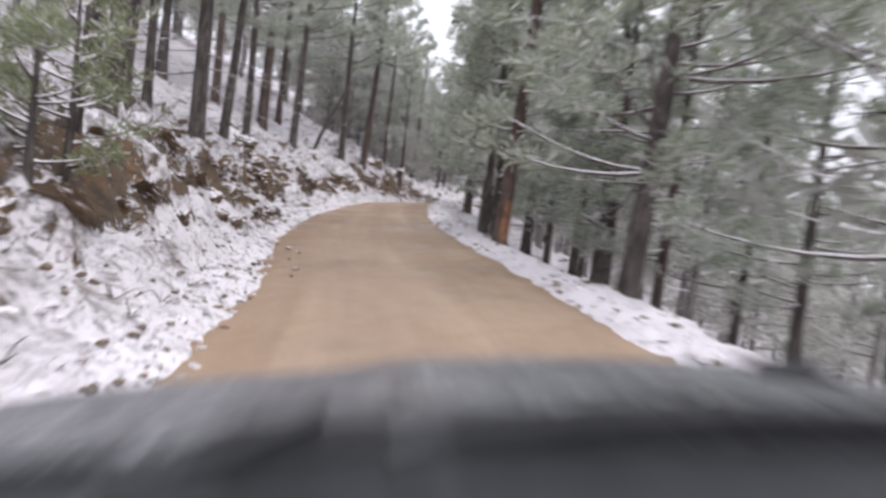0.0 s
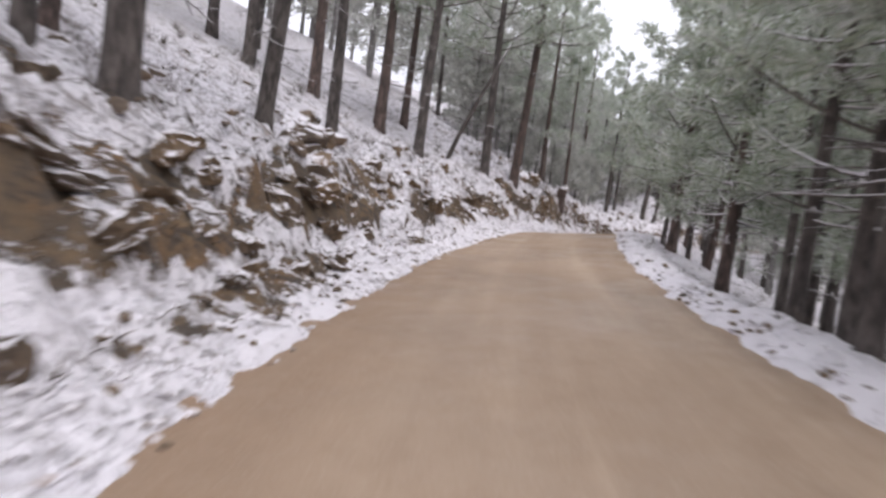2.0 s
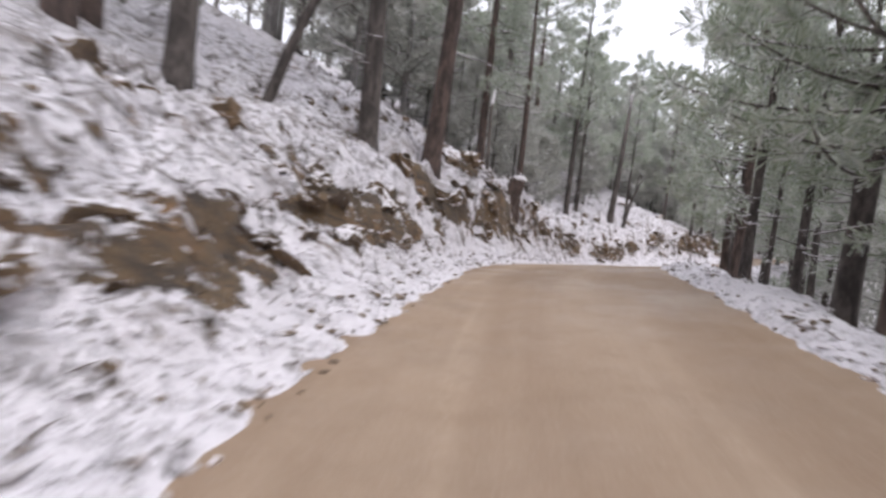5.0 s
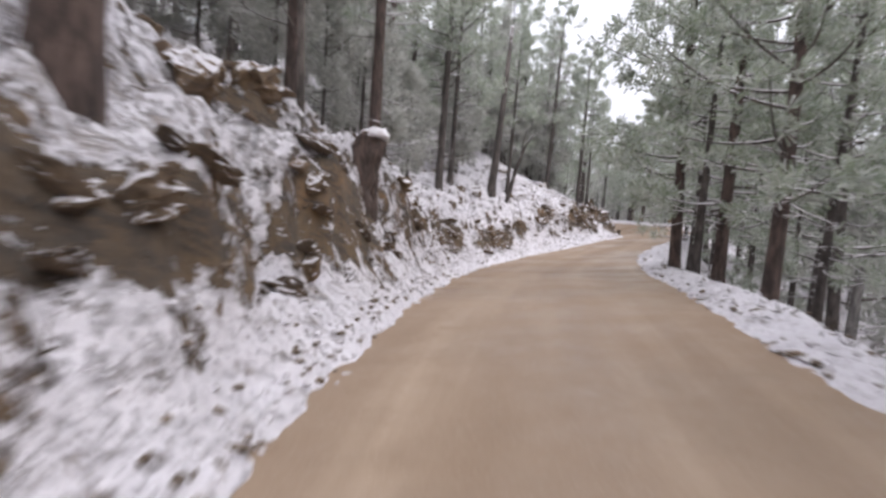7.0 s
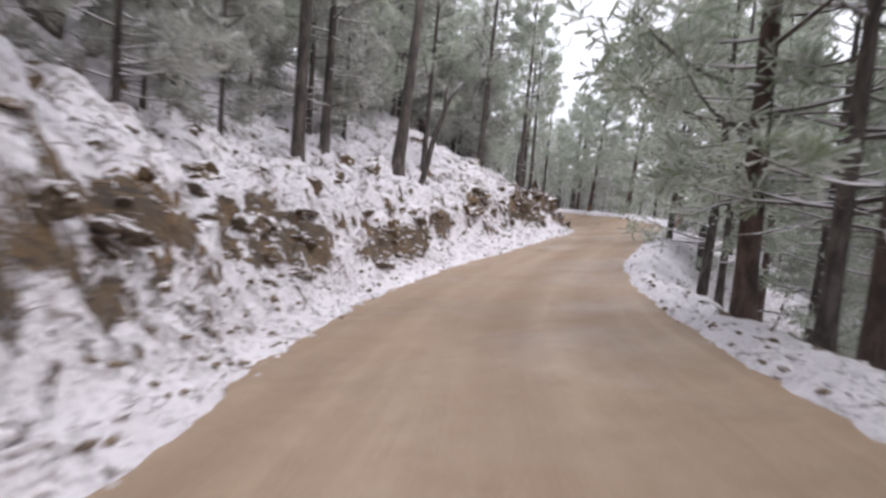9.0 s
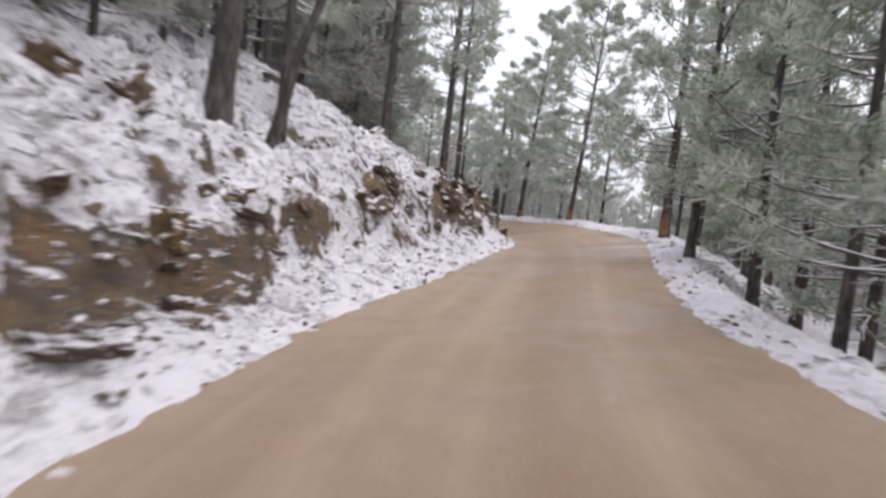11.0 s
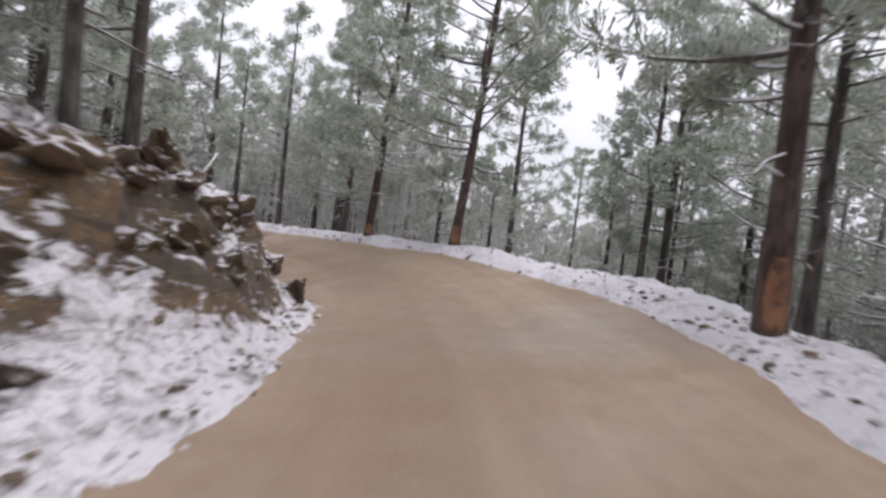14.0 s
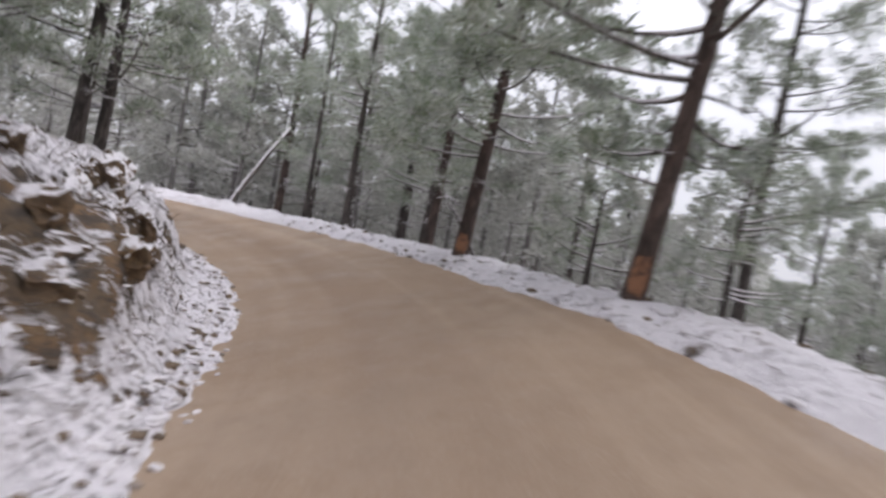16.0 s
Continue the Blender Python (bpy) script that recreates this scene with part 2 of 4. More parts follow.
def along(x, y):
    """Index along the line (0 at y = 0) and metres to its right, for arrays of places."""
    p = np.stack([np.ravel(x), np.ravel(y)], 1)
    s, u = np.empty(len(p)), np.empty(len(p))
    for a in range(0, len(p), 4000):
        c = p[a:a + 4000]
        d = ((c[:, None] - LINE[None, :, :2]) ** 2).sum(-1)
        i = d.argmin(1)
        off = c - LINE[i, :2]
        s[a:a + 4000] = i + np.clip((off * AHEAD[i]).sum(1) / STEP, -0.5, 0.5)
        u[a:a + 4000] = (off * RIGHT[i]).sum(1)
    return (s - FIRST).reshape(np.shape(x)), u.reshape(np.shape(x))


def place(s, u):
    """World x, y and the road's z for index s and offset u."""
    i = np.asarray(s, float) + FIRST
    k = np.arange(len(LINE))
    base = np.stack([np.interp(i, k, LINE[:, c]) for c in range(3)], -1)
    r = np.stack([np.interp(i, k, RIGHT[:, c]) for c in range(2)], -1)
    u = np.asarray(u, float)
    return base[..., 0] + r[..., 0] * u, base[..., 1] + r[..., 1] * u, base[..., 2] + lean(s) * np.clip(u, -8, 8)


LEAN = ([0, 128, 140, 150, 172, 190], [0.12, 0.12, 0.16, 0.29, 0.26, 0.12])  # how far the road leans towards the hillside


def lean(s):
    return np.interp(s, LEAN[0], LEAN[1])


# where the snow begins on either side
def left_edge(s):
    return np.interp(s, [-60, 16, 26, 41, 51, 59, 66, 76, 86, 96, 106, 115, 122, 130, 135, 142, 147, 152, 157, 170, 196],
                     [-1.3, -1.35, -1.65, -1.7, -1.66, -1.27, -1.05, -1.48, -1.88, -2.2, -2.45, -2.36, -1.92, -1.4, -1.1, -1.1, -1.4, -1.55, -1.5, -1.6, -2.2])


def right_edge(s):
    return np.interp(s, [-60, 0, 16, 27, 46, 56, 66, 78, 89, 106, 116, 124, 130, 135, 139, 144, 150, 157, 164, 175, 190],
                     [2.4, 2.4, 2.6, 2.65, 2.65, 2.7, 2.8, 2.25, 2.55, 2.8, 2.1, 2.2, 2.5, 3.0, 3.2, 2.7, 2.2, 1.8, 1.6, 1.2, 1.0])


# heights of the cut bank over the road's edge by metres from that edge, for four stretches
BANK_V = [0, 0.3, 0.6, 0.9, 1.2, 1.6, 2.0, 2.6, 3.4, 4.5, 6.5, 10, 20, 45, 120]
BANKS = [(10, [0, 0.06, 0.18, 0.4, 0.75, 1.35, 1.8, 2.15, 2.6, 3.1, 4.0, 5.6, 10, 19, 40]),
         (31, [0, 0.06, 0.15, 0.33, 0.6, 1.15, 1.6, 1.95, 2.3, 2.75, 3.7, 5.5, 10, 19, 40]),
         (64, [0, 0.06, 0.15, 0.33, 0.6, 1.1, 1.5, 1.9, 2.3, 2.7, 3.6, 5.2, 9.5, 18, 40]),
         (78, [0, 0.15, 0.45, 1.2, 1.8, 2.2, 2.45, 2.8, 3.25, 3.9, 4.9, 6.6, 11, 20, 40]),
         (87, [0, 0.3, 0.9, 1.95, 2.4, 2.55, 2.7, 2.85, 3.3, 3.9, 4.9, 6.6, 11, 20, 40]),
         (100, [0, 0.12, 0.5, 1.0, 1.5, 1.9, 2.2, 2.6, 3.1, 3.8, 4.9, 6.6, 11, 20, 40]),
         (124, [0, 0.1, 0.3, 0.65, 1.25, 1.7, 1.95, 2.3, 2.9, 3.6, 4.6, 6.2, 10, 18, 40]),
         (131, [0, 0.1, 0.3, 0.56, 0.88, 1.25, 1.55, 1.88, 2.3, 2.8, 3.5, 4.6, 7, 11, 26]),
         (136.5, [0, 0.1, 0.3, 0.56, 0.84, 1.14, 1.4, 1.72, 2.05, 2.45, 3.1, 4.1, 6.5, 10, 24]),
         (141, [0, 0.1, 0.4, 0.95, 1.18, 1.36, 1.52, 1.74, 2.0, 2.3, 2.85, 3.8, 6, 9.5, 24]),
         (147, [0, 0.08, 0.36, 0.95, 1.25, 1.42, 1.55, 1.72, 1.92, 2.15, 2.6, 3.4, 5.5, 9, 24]),
         (156, [0, 0.05, 0.15, 0.5, 0.92, 1.2, 1.38, 1.55, 1.72, 1.9, 2.35, 3.1, 5, 8, 22]),
         (165, [0, 0.06, 0.18, 0.5, 0.85, 1.15, 1.35, 1.5, 1.7, 1.9, 2.3, 3.0, 4.5, 7, 20])]
VERGE_W = [0, 0.25, 0.6, 0.95, 1.4, 2.2, 3.2, 6, 12, 25, 60, 140]
VERGES = [(81, [0, 0.08, 0.12, 0.02, -0.25, -0.55, -0.9, -1.8, -4.2, -10, -22, -40]),
          (98, [0, 0.1, 0.15, 0.05, -0.2, -0.65, -1.1, -2.2, -4.7, -10, -22, -40]),
          (108, [0, 0.1, 0.13, -0.02, -0.36, -0.95, -1.6, -3.2, -6, -12, -23, -40]),
          (123, [0, 0.1, 0.13, -0.02, -0.36, -0.95, -1.6, -3.2, -6, -12, -23, -40]),
          (130, [0, 0.12, 0.18, 0.14, -0.02, -0.42, -0.9, -2.0, -4.4, -10, -21, -38]),
          (138, [0, 0.12, 0.2, 0.18, 0.05, -0.3, -0.7, -1.7, -4, -9.5, -21, -38]),
          (148, [0, 0.12, 0.2, 0.2, 0.1, -0.1, -0.3, -0.9, -2.8, -8.5, -20, -36])]


def blended(tables, knots, s, d):
    at = np.array([t[0] for t in tables], float)
    each = np.stack([np.interp(d, knots, t[1]) for t in tables], 0)
    k = np.clip(np.searchsorted(at, s) - 1, 0, len(at) - 2)
    w = np.clip((s - at[k]) / (at[k + 1] - at[k]), 0, 1)
    w = w * w * (3 - 2 * w)
    j = np.arange(len(d))
    return each[k, j] * (1 - w) + each[k + 1, j] * w


def smooth_land(x, y):
    """Height of the land without its roughness, with s and the distances beyond either edge."""
    s, u = along(np.ravel(x), np.ravel(y))
    k = np.arange(len(LINE)) - FIRST
    z = np.interp(s, k, LINE[:, 2])
    v, w = left_edge(s) - u, u - right_edge(s)
    road = z + lean(s) * np.clip(u, left_edge(s), right_edge(s))
    h = road + np.where(v > 0, blended(BANKS, BANK_V, s, np.maximum(v, 0)), 0) + np.where(w > 0, blended(VERGES, VERGE_W, s, np.maximum(w, 0)), 0)
    return h, s, v, w


def fractal(x, y, scale, octaves=4, seed=0.0):
    out = np.empty(len(x))
    for i in range(len(x)):
        out[i] = noise.fractal((x[i] * scale + seed, y[i] * scale - seed, seed), 0.9, 2.1, octaves)
    return out


# where the cut bank has slipped and shows bare earth: along the line from, to, and height over the road from, to
SLIPS = [(10.5, 16, 0.75, 1.9), (17, 23, 1.2, 1.9), (23, 33, 0.95, 1.65), (26.3, 29, 0.65, 1.45), (28, 34, 0.62, 1.25), (34, 42, 0.7, 1.7), (39, 46, 0.65, 1.35),
         (33.5, 37.8, 0.16, 0.46), (26.8, 36.5, 0.13, 0.38), (45.5, 47.3, 1.6, 2.1), (46.6, 50, 0.95, 1.85), (46, 49.5, 0.17, 0.33), (51.2, 53.8, 0.35, 1.5), (51.5, 56, 0.8, 1.4)]
SLIPS += [(55.3, 61, 0.4, 1.25), (62.5, 70, 0.45, 1.4), (71.5, 73.8, 0.9, 2.3), (73, 76, 0.9, 1.7), (74, 80.5, 0.75, 1.2), (78, 81.5, 0.8, 1.4), (80.5, 84.5, 0.7, 2.3), (82, 87.5, 0.8, 1.4),
          (94, 98, 1.3, 1.85), (98, 104.5, 0.75, 1.75), (102, 106, 0.6, 1.5)]
SLIPS += [(107.5, 115, 0.25, 1.25), (115, 118.6, 1.0, 1.32), (120.5, 122.5, 1.3, 1.65), (121.3, 124.8, 1.6, 1.92), (125, 132.5, 0.65, 1.65), (127, 132.3, 0.28, 1.15), (126.5, 132, 0.6, 1.9),
          (130, 140, 0.75, 1.9), (133.5, 150, 0.5, 2.0), (140, 154, 0.45, 1.75), (133.5, 143, 0.12, 1.3)]


def slipped(s, rise):
    """One where the earth lies bare, falling off to nothing round each slip."""
    out = np.zeros(len(s))
    for a, b, lo, hi in SLIPS:
        q = np.hypot((s - (a + b) / 2) / ((b - a) / 2), (rise - (lo + hi) / 2) / ((hi - lo) / 2))
        out = np.maximum(out, np.clip(1.3 - 0.85 * q, 0, 1))
    return out


def rough_land(x, y, fine=True):
    """Height of the land with its lumps, outcrops, ledges and snow edges."""
    h, s, v, w = smooth_land(x, y)
    x, y = np.ravel(x), np.ravel(y)
    bank, verge = np.clip((v - 0.35) / 0.8, 0, 1), np.clip((w - 0.3) / 1.0, 0, 1)
    near = np.clip((v - 0.3) / 0.5, 0, 1) * np.clip((9 - v) / 5, 0, 1)
    # ribs and gullies move the face out and back; outcrops and ledges break it into steps that hold snow
    ribs = (0.34 * fractal(x, y, 0.5, 3, 3.7) + 0.2 * fractal(x, y, 1.3, 3, 13.3)) * near
    risen = blended(BANKS, BANK_V, s, np.maximum(v + ribs, 0))
    q = risen / 0.85 + 0.9 * fractal(x, y, 0.42, 4, 31.7) + 0.25 * fractal(x, y, 1.9, 2, 7.9)
    f = q - np.floor(q)
    g = np.clip((f - 0.3) / 0.4, 0, 1)
    stepped = (np.floor(q) + g * g * (3 - 2 * g) - q) * 0.85
    h = h + (risen - blended(BANKS, BANK_V, s, np.maximum(v, 0))) * near + 0.62 * stepped * near * np.clip((risen - 0.25) / 0.5, 0, 1)
    h = h + fractal(x, y, 0.35, 3, 3.7) * (0.22 * bank + 0.2 * verge)
    if fine:
        h = h + fractal(x, y, 1.5, 4, 9.1) * (0.12 * bank + 0.09 * verge)
        ridge = np.abs(fractal(x, y, 2.6, 3, 21.3))
        h = h + (0.12 - ridge * 0.26) * bank * np.clip((v - 0.6) / 0.6, 0, 1) * np.clip((6 - v) / 3, 0, 1)
        lumps = np.clip(np.maximum(v, w) / 0.3, 0, 1) * np.clip((4 - np.maximum(v, w)) / 2, 0, 1)
        h = h + fractal(x, y, 3.6, 3, 41.0) * 0.075 * lumps
        edge = np.clip(1 - np.abs(np.where(v > w, v, w) - 0.15) / 0.5, 0, 1)
        h = h + fractal(x, y, 2.2, 4, 5.5) * 0.11 * edge
        # slipped earth is left in clods and hollows
        slip = slipped(s, risen) * near
        h = h + slip * (0.2 * fractal(x, y, 1.7, 3, 61.3) + 0.13 * (0.4 - np.abs(fractal(x, y, 4.3, 3, 77.1))))
    # the snow thins out over the road's edge and dips below it
    inside = np.clip(-np.maximum(v, w) / 0.25, 0, 1)
    return h + 0.035 - 0.13 * inside - 0.02 * (np.maximum(v, w) < 0.05)


def store(ob, x, y, z):
    """Keeps on the ground how bare it is and how much litter breaks its snow."""
    s, u = along(x, y)
    v, w = left_edge(s) - u, u - right_edge(s)
    edge = np.interp(s, np.arange(len(LINE)) - FIRST, LINE[:, 2]) + lean(s) * left_edge(s)
    bare = slipped(s, z - edge) * (v > 0.15)
    litter = np.where(v > 0, np.clip(v / 0.5, 0, 1) * 0.42 + np.clip((z - edge - 1.1) / 0.7, 0, 1) * np.interp(s, [85, 100, 120, 130], [0.4, 0.05, 0.1, 0.3]), np.clip((w - 1.1) / 1.0, 0, 0.45))
    for name, values in (("bare", bare), ("litter", litter)):
        ob.data.attributes.new(name, "FLOAT", "POINT").data.foreach_set("value", values.astype(np.float32))


def build_ground():
    # fine strip along the road, then the hillsides out to the horizon, as one sheet
    ss = np.arange(-6, 215, 0.24)
    uu = np.concatenate([np.arange(-10, -5.5, 0.25), np.arange(-5.5, -0.8, 0.09), np.arange(-0.8, 4.6, 0.14), np.arange(4.6, 10.1, 0.3)])
    s2, u2 = np.meshgrid(ss, uu, indexing="ij")
    gx, gy, _ = place(s2.ravel(), u2.ravel())
    gz = rough_land(gx, gy)
    n = len(uu)
    verts = np.stack([gx, gy, gz], 1)
    a = (np.arange(len(ss) - 1)[:, None] * n + np.arange(n - 1)[None]).ravel()
    faces = [(int(k), int(k + 1), int(k + n + 1), int(k + n)) for k in a]
    xs = np.concatenate([np.array([-420, -300, -200, -140, -100]), np.arange(-80, 81, 1.6), np.array([100, 140, 200, 300, 420])])
    ys = np.concatenate([np.array([-400, -250, -150, -90, -60]), np.arange(-45, 141, 1.6), np.array([160, 200, 260, 340, 460])])
    x2, y2 = np.meshgrid(xs, ys, indexing="ij")
    fz = rough_land(x2.ravel(), y2.ravel(), False) - 0.12
    s3, u3 = along(x2.ravel(), y2.ravel())
    covered = (np.abs(u3) < 8.2) & (s3 > -4) & (s3 < 213)
    base, m = len(verts), len(ys)
    fz[(np.abs(u3) < 9.8) & (s3 > -6) & (s3 < 215)] -= 0.12
    verts = np.concatenate([verts, np.stack([x2.ravel(), y2.ravel(), fz], 1)])
    for i in range(len(xs) - 1):
        for j in range(m - 1):
            q = (i * m + j, (i + 1) * m + j, (i + 1) * m + j + 1, i * m + j + 1)
            if not all(covered[k] for k in q):
                faces.append(tuple(base + k for k in q))
    ob = mesh_object("ground", verts, faces, LAND, smooth=True)
    store(ob, verts[:, 0], verts[:, 1], verts[:, 2])
    return tagged(ob, "snow-dusted hillside with bare brown earth on the cut bank", "ground", kind="structure")


def build_road():
    ss = np.arange(-70, 240, 0.4)
    us = np.linspace(0, 1, 34)
    s2, k2 = np.meshgrid(ss, us, indexing="ij")
    lo, hi = left_edge(s2) - 0.7, right_edge(s2) + 0.7
    u2 = lo + (hi - lo) * k2
    x, y, z = place(s2.ravel(), u2.ravel())
    k = np.arange(len(LINE)) - FIRST
    zc = np.interp(s2.ravel(), k, LINE[:, 2])
    u = np.clip(u2.ravel(), left_edge(s2).ravel(), right_edge(s2).ravel())
    ruts = -0.018 * (np.exp(-((u2.ravel() + 0.2) / 0.22) ** 2) + np.exp(-((u2.ravel() - 1.3) / 0.22) ** 2))
    z = zc + lean(s2.ravel()) * u + ruts + fractal(x, y, 0.5, 3, 2.2) * 0.015
    n = len(us)
    a = (np.arange(len(ss) - 1)[:, None] * n + np.arange(n - 1)[None]).ravel()
    faces = [(int(q), int(q + 1), int(q + n + 1), int(q + n)) for q in a]
    ob = mesh_object("road", np.stack([x, y, z], 1), faces, ROAD, smooth=True)
    layer = ob.data.uv_layers.new(name="along_the_road")
    corner = np.empty(len(ob.data.loops), dtype=np.int32)
    ob.data.loops.foreach_get("vertex_index", corner)
    layer.data.foreach_set("uv", np.stack([u2.ravel(), s2.ravel() * STEP], 1)[corner].ravel())
    return tagged(ob, "narrow wet tan dirt road with faint wheel tracks", "road", kind="structure")


ground, road = build_ground(), build_road()


def land_at(x, y):
    return float(rough_land(np.array([x]), np.array([y]))[0])


# ---- pines ----
def tube(points, radii, sides, verts, faces, capped=True):
    """Adds a tapered tube along points to verts and faces."""
    start = len(verts)
    pts = [Vector(p) for p in points]
    for i, (p, r) in enumerate(zip(pts, radii)):
        d = (pts[min(i + 1, len(pts) - 1)] - pts[max(i - 1, 0)]).normalized()
        side = d.cross(Vector((0.31, 0.9, 0.12))).normalized()
        up = d.cross(side)
        for k in range(sides):
            a = 2 * math.pi * k / sides
            verts.append(p + (side * math.cos(a) + up * math.sin(a)) * r)
    for i in range(len(pts) - 1):
        for k in range(sides):
            a, b = start + i * sides + k, start + i * sides + (k + 1) % sides
            faces.append((a, b, b + sides, a + sides))
    if capped:
        faces.append(tuple(range(len(verts) - sides, len(verts))))


def tuft(at, way, size, blades, rnd, verts, faces, wide):
    """A round brush of needles: flat blades that fan out round a twig's end."""
    way = way.normalized()
    side = way.cross(Vector((0.2, 0.3, 0.93))).normalized()
    up = way.cross(side)
    for _ in range(blades):
        a, lean_out = rnd.uniform(0, 6.283), rnd.uniform(0.15, 1.75)
        d = (way * math.cos(lean_out) + (side * math.cos(a) + up * math.sin(a)) * math.sin(lean_out)).normalized()
        length = size * rnd.uniform(0.6, 1.05)
        across = d.cross(Vector((rnd.uniform(-1, 1), rnd.uniform(-1, 1), rnd.uniform(-1, 1)))).normalized() * size * wide
        foot = at - way * size * rnd.uniform(0.0, 0.45)
        k = len(verts)
        verts.extend((foot, foot + d * length + across, foot + d * length - across))
        faces.append((k, k + 1, k + 2))


def pine(seed, height, radius, crown_from, limbs, reach, tufts, blades, bark_material, scar=None, dead=10, size=0.26, leaves=None, split=True):
    """A pine: an Empty at its foot with trunk, limbs and crown."""
    rnd = random.Random(seed)
    tree = new("pine_tree")
    bend = [rnd.uniform(-1, 1) * 0.012 * height for _ in range(4)]

    def axis(z):
        f = z / height
        return Vector((bend[0] * math.sin(2.2 * f) + bend[1] * math.sin(5.1 * f) * 0.4, bend[2] * math.sin(2.5 * f) + bend[3] * math.sin(4.6 * f) * 0.4, z))

    def girth(z):
        f = max(z, 0) / height
        return radius * (1 - f) ** 0.8 * (1 + 0.22 * math.exp(-max(z, 0) / 0.3)) + 0.012

    v, f = [], []
    zs = [-0.5, -0.1, 0.12, 0.35, 0.8] + [0.8 + (height - 0.8) * (k / 15) for k in range(1, 16)]
    tube([axis(z) for z in zs], [girth(z) for z in zs], 12 if split else 8, v, f)
    for k in range(len(v)):
        p = v[k]
        c = axis(p.z)
        n = 1 + 0.09 * noise.noise(Vector((p.x * 5 / (radius * 6), p.y * 5 / (radius * 6), p.z * 0.9 + seed)))
        v[k] = Vector((c.x + (p.x - c.x) * n, c.y + (p.y - c.y) * n, p.z))
    mesh_object("trunk", v, f, bark_material, tree, True)
    lv, lf, nv, nf = [], [], [], []
    for k in range(limbs):
        q = (k + rnd.random()) / limbs
        z = height * (crown_from + (0.985 - crown_from) * q)
        low = (1 - q)
        length = reach * (0.25 + 0.85 * low ** 0.7) * rnd.uniform(0.6, 1.12) * min(1, 0.75 + q * 3)
        turn, rise = rnd.uniform(0, 6.283), rnd.uniform(-0.28, 0.12) + 0.55 * q
        out = Vector((math.cos(turn), math.sin(turn), 0))
        pts, n = [], 5 if split else 3
        sway = rnd.uniform(-0.25, 0.25)
        for i in range(n + 1):
            g = i / n
            pts.append(axis(z) + out * length * g + Vector((-out.y, out.x, 0)) * sway * length * g * g + Vector((0, 0, length * (rise * g + 0.28 * g * g))))
        thick = 0.012 + 0.012 * length
        tube(pts, [thick * (1 - 0.8 * i / n) for i in range(n + 1)], 4 if split else 3, lv, lf, split)
        spots = [(pts[-1], pts[-1] - pts[-2])]
        for t in range(tufts):
            g = rnd.uniform(0.4, 1.0) ** 0.8
            i = min(int(g * n), n - 1)
            at = pts[i].lerp(pts[i + 1], g * n - i)
            spread = Vector((-out.y, out.x, 0)) * rnd.choice((-1, 1)) + out * rnd.uniform(0.2, 0.9) + Vector((0, 0, rnd.uniform(-0.15, 0.55)))
            tip = at + spread.normalized() * length * rnd.uniform(0.08, 0.28)
            if split and t % 2:
                tube([at, tip], [0.009, 0.004], 3, lv, lf, False)
            spots.append((tip, tip - at + Vector((0, 0, 0.1))))
        for at, way in spots:
            tuft(at, way, size * rnd.uniform(0.8, 1.25), blades, rnd, nv, nf, 0.068 if split else 0.12)
    for k in range(dead):
        z = height * rnd.uniform(0.1, crown_from + 0.1)
        turn, length = rnd.uniform(0, 6.283), rnd.uniform(0.3, 1.0) * reach * 0.7
        out = Vector((math.cos(turn), math.sin(turn), rnd.uniform(-0.35, 0.3)))
        side = Vector((-out.y, out.x, rnd.uniform(-0.3, 0.3)))
        a = axis(z)
        pts = [a, a + out * length * 0.4, a + out * length * 0.75 + side * length * 0.1, a + out * length + side * length * rnd.uniform(-0.2, 0.3)]
        dv, df = ([], []) if split else (lv, lf)
        tube(pts, [0.024, 0.018, 0.012, 0.005], 5, dv, df)
        for _ in range(3):
            b = pts[2].lerp(pts[1], rnd.random())
            tube([b, b + (out * 0.6 + side * rnd.choice((-0.8, 0.8))) * length * 0.3], [0.011, 0.003], 4, dv, df)
        if split:
            mesh_object("dead_limb", dv, df, DEAD, tree)
    tagged(mesh_object("branchwork", lv, lf, DEAD, tree), kind="stuff")
    tagged(mesh_object("crown", nv, nf, leaves or NEEDLES, tree), kind="stuff")
    if scar:
        # a patch where the bark is gone: fresh orange wood, a little proud of the trunk's girth
        v, f, turn, z0, z1 = [], [], *scar
        rows, cols = 9, 7
        for i in range(rows):
            g = i / (rows - 1)
            z = z0 + (z1 - z0) * g
            half = 0.75 * math.sin(math.pi * (0.12 + 0.76 * g)) ** 0.6
            for j in range(cols):
                a = turn + half * (2 * j / (cols - 1) - 1) + 0.06 * rnd.uniform(-1, 1)
                rr = girth(z) * (1.06 - 0.05 * abs(2 * j / (cols - 1) - 1)) + 0.006
                c = axis(z)
                v.append(Vector((c.x + math.cos(a) * rr, c.y + math.sin(a) * rr, z + 0.02 * rnd.uniform(-1, 1))))
        for i in range(rows - 1):
            for j in range(cols - 1):
                q = i * cols + j
                f.append((q, q + 1, q + cols + 1, q + cols))
        tagged(mesh_object("bark_scar", v, f, SCAR, tree, True), "bare orange wood where bark is stripped")
    return tree


def fresh_wood():
    m = Mat("fresh_orange_wood", 0.75)
    c = m.mix(m.ramp(m.noise(7, 4, 0.6, m.stretched(1, 1, 0.25)), (0.35, 0.0), (0.65, 1.0)), (0.2, 0.094, 0.054), (0.34, 0.165, 0.088))
    m.colour(m.mix(m.ramp(m.noise(9, 4, 0.65), (0.47, 0.0), (0.6, 1.0)), c, (0.12, 0.066, 0.046)))
    m.bump(m.noise(20, 4), 0.6, 0.02)
    return m.mat


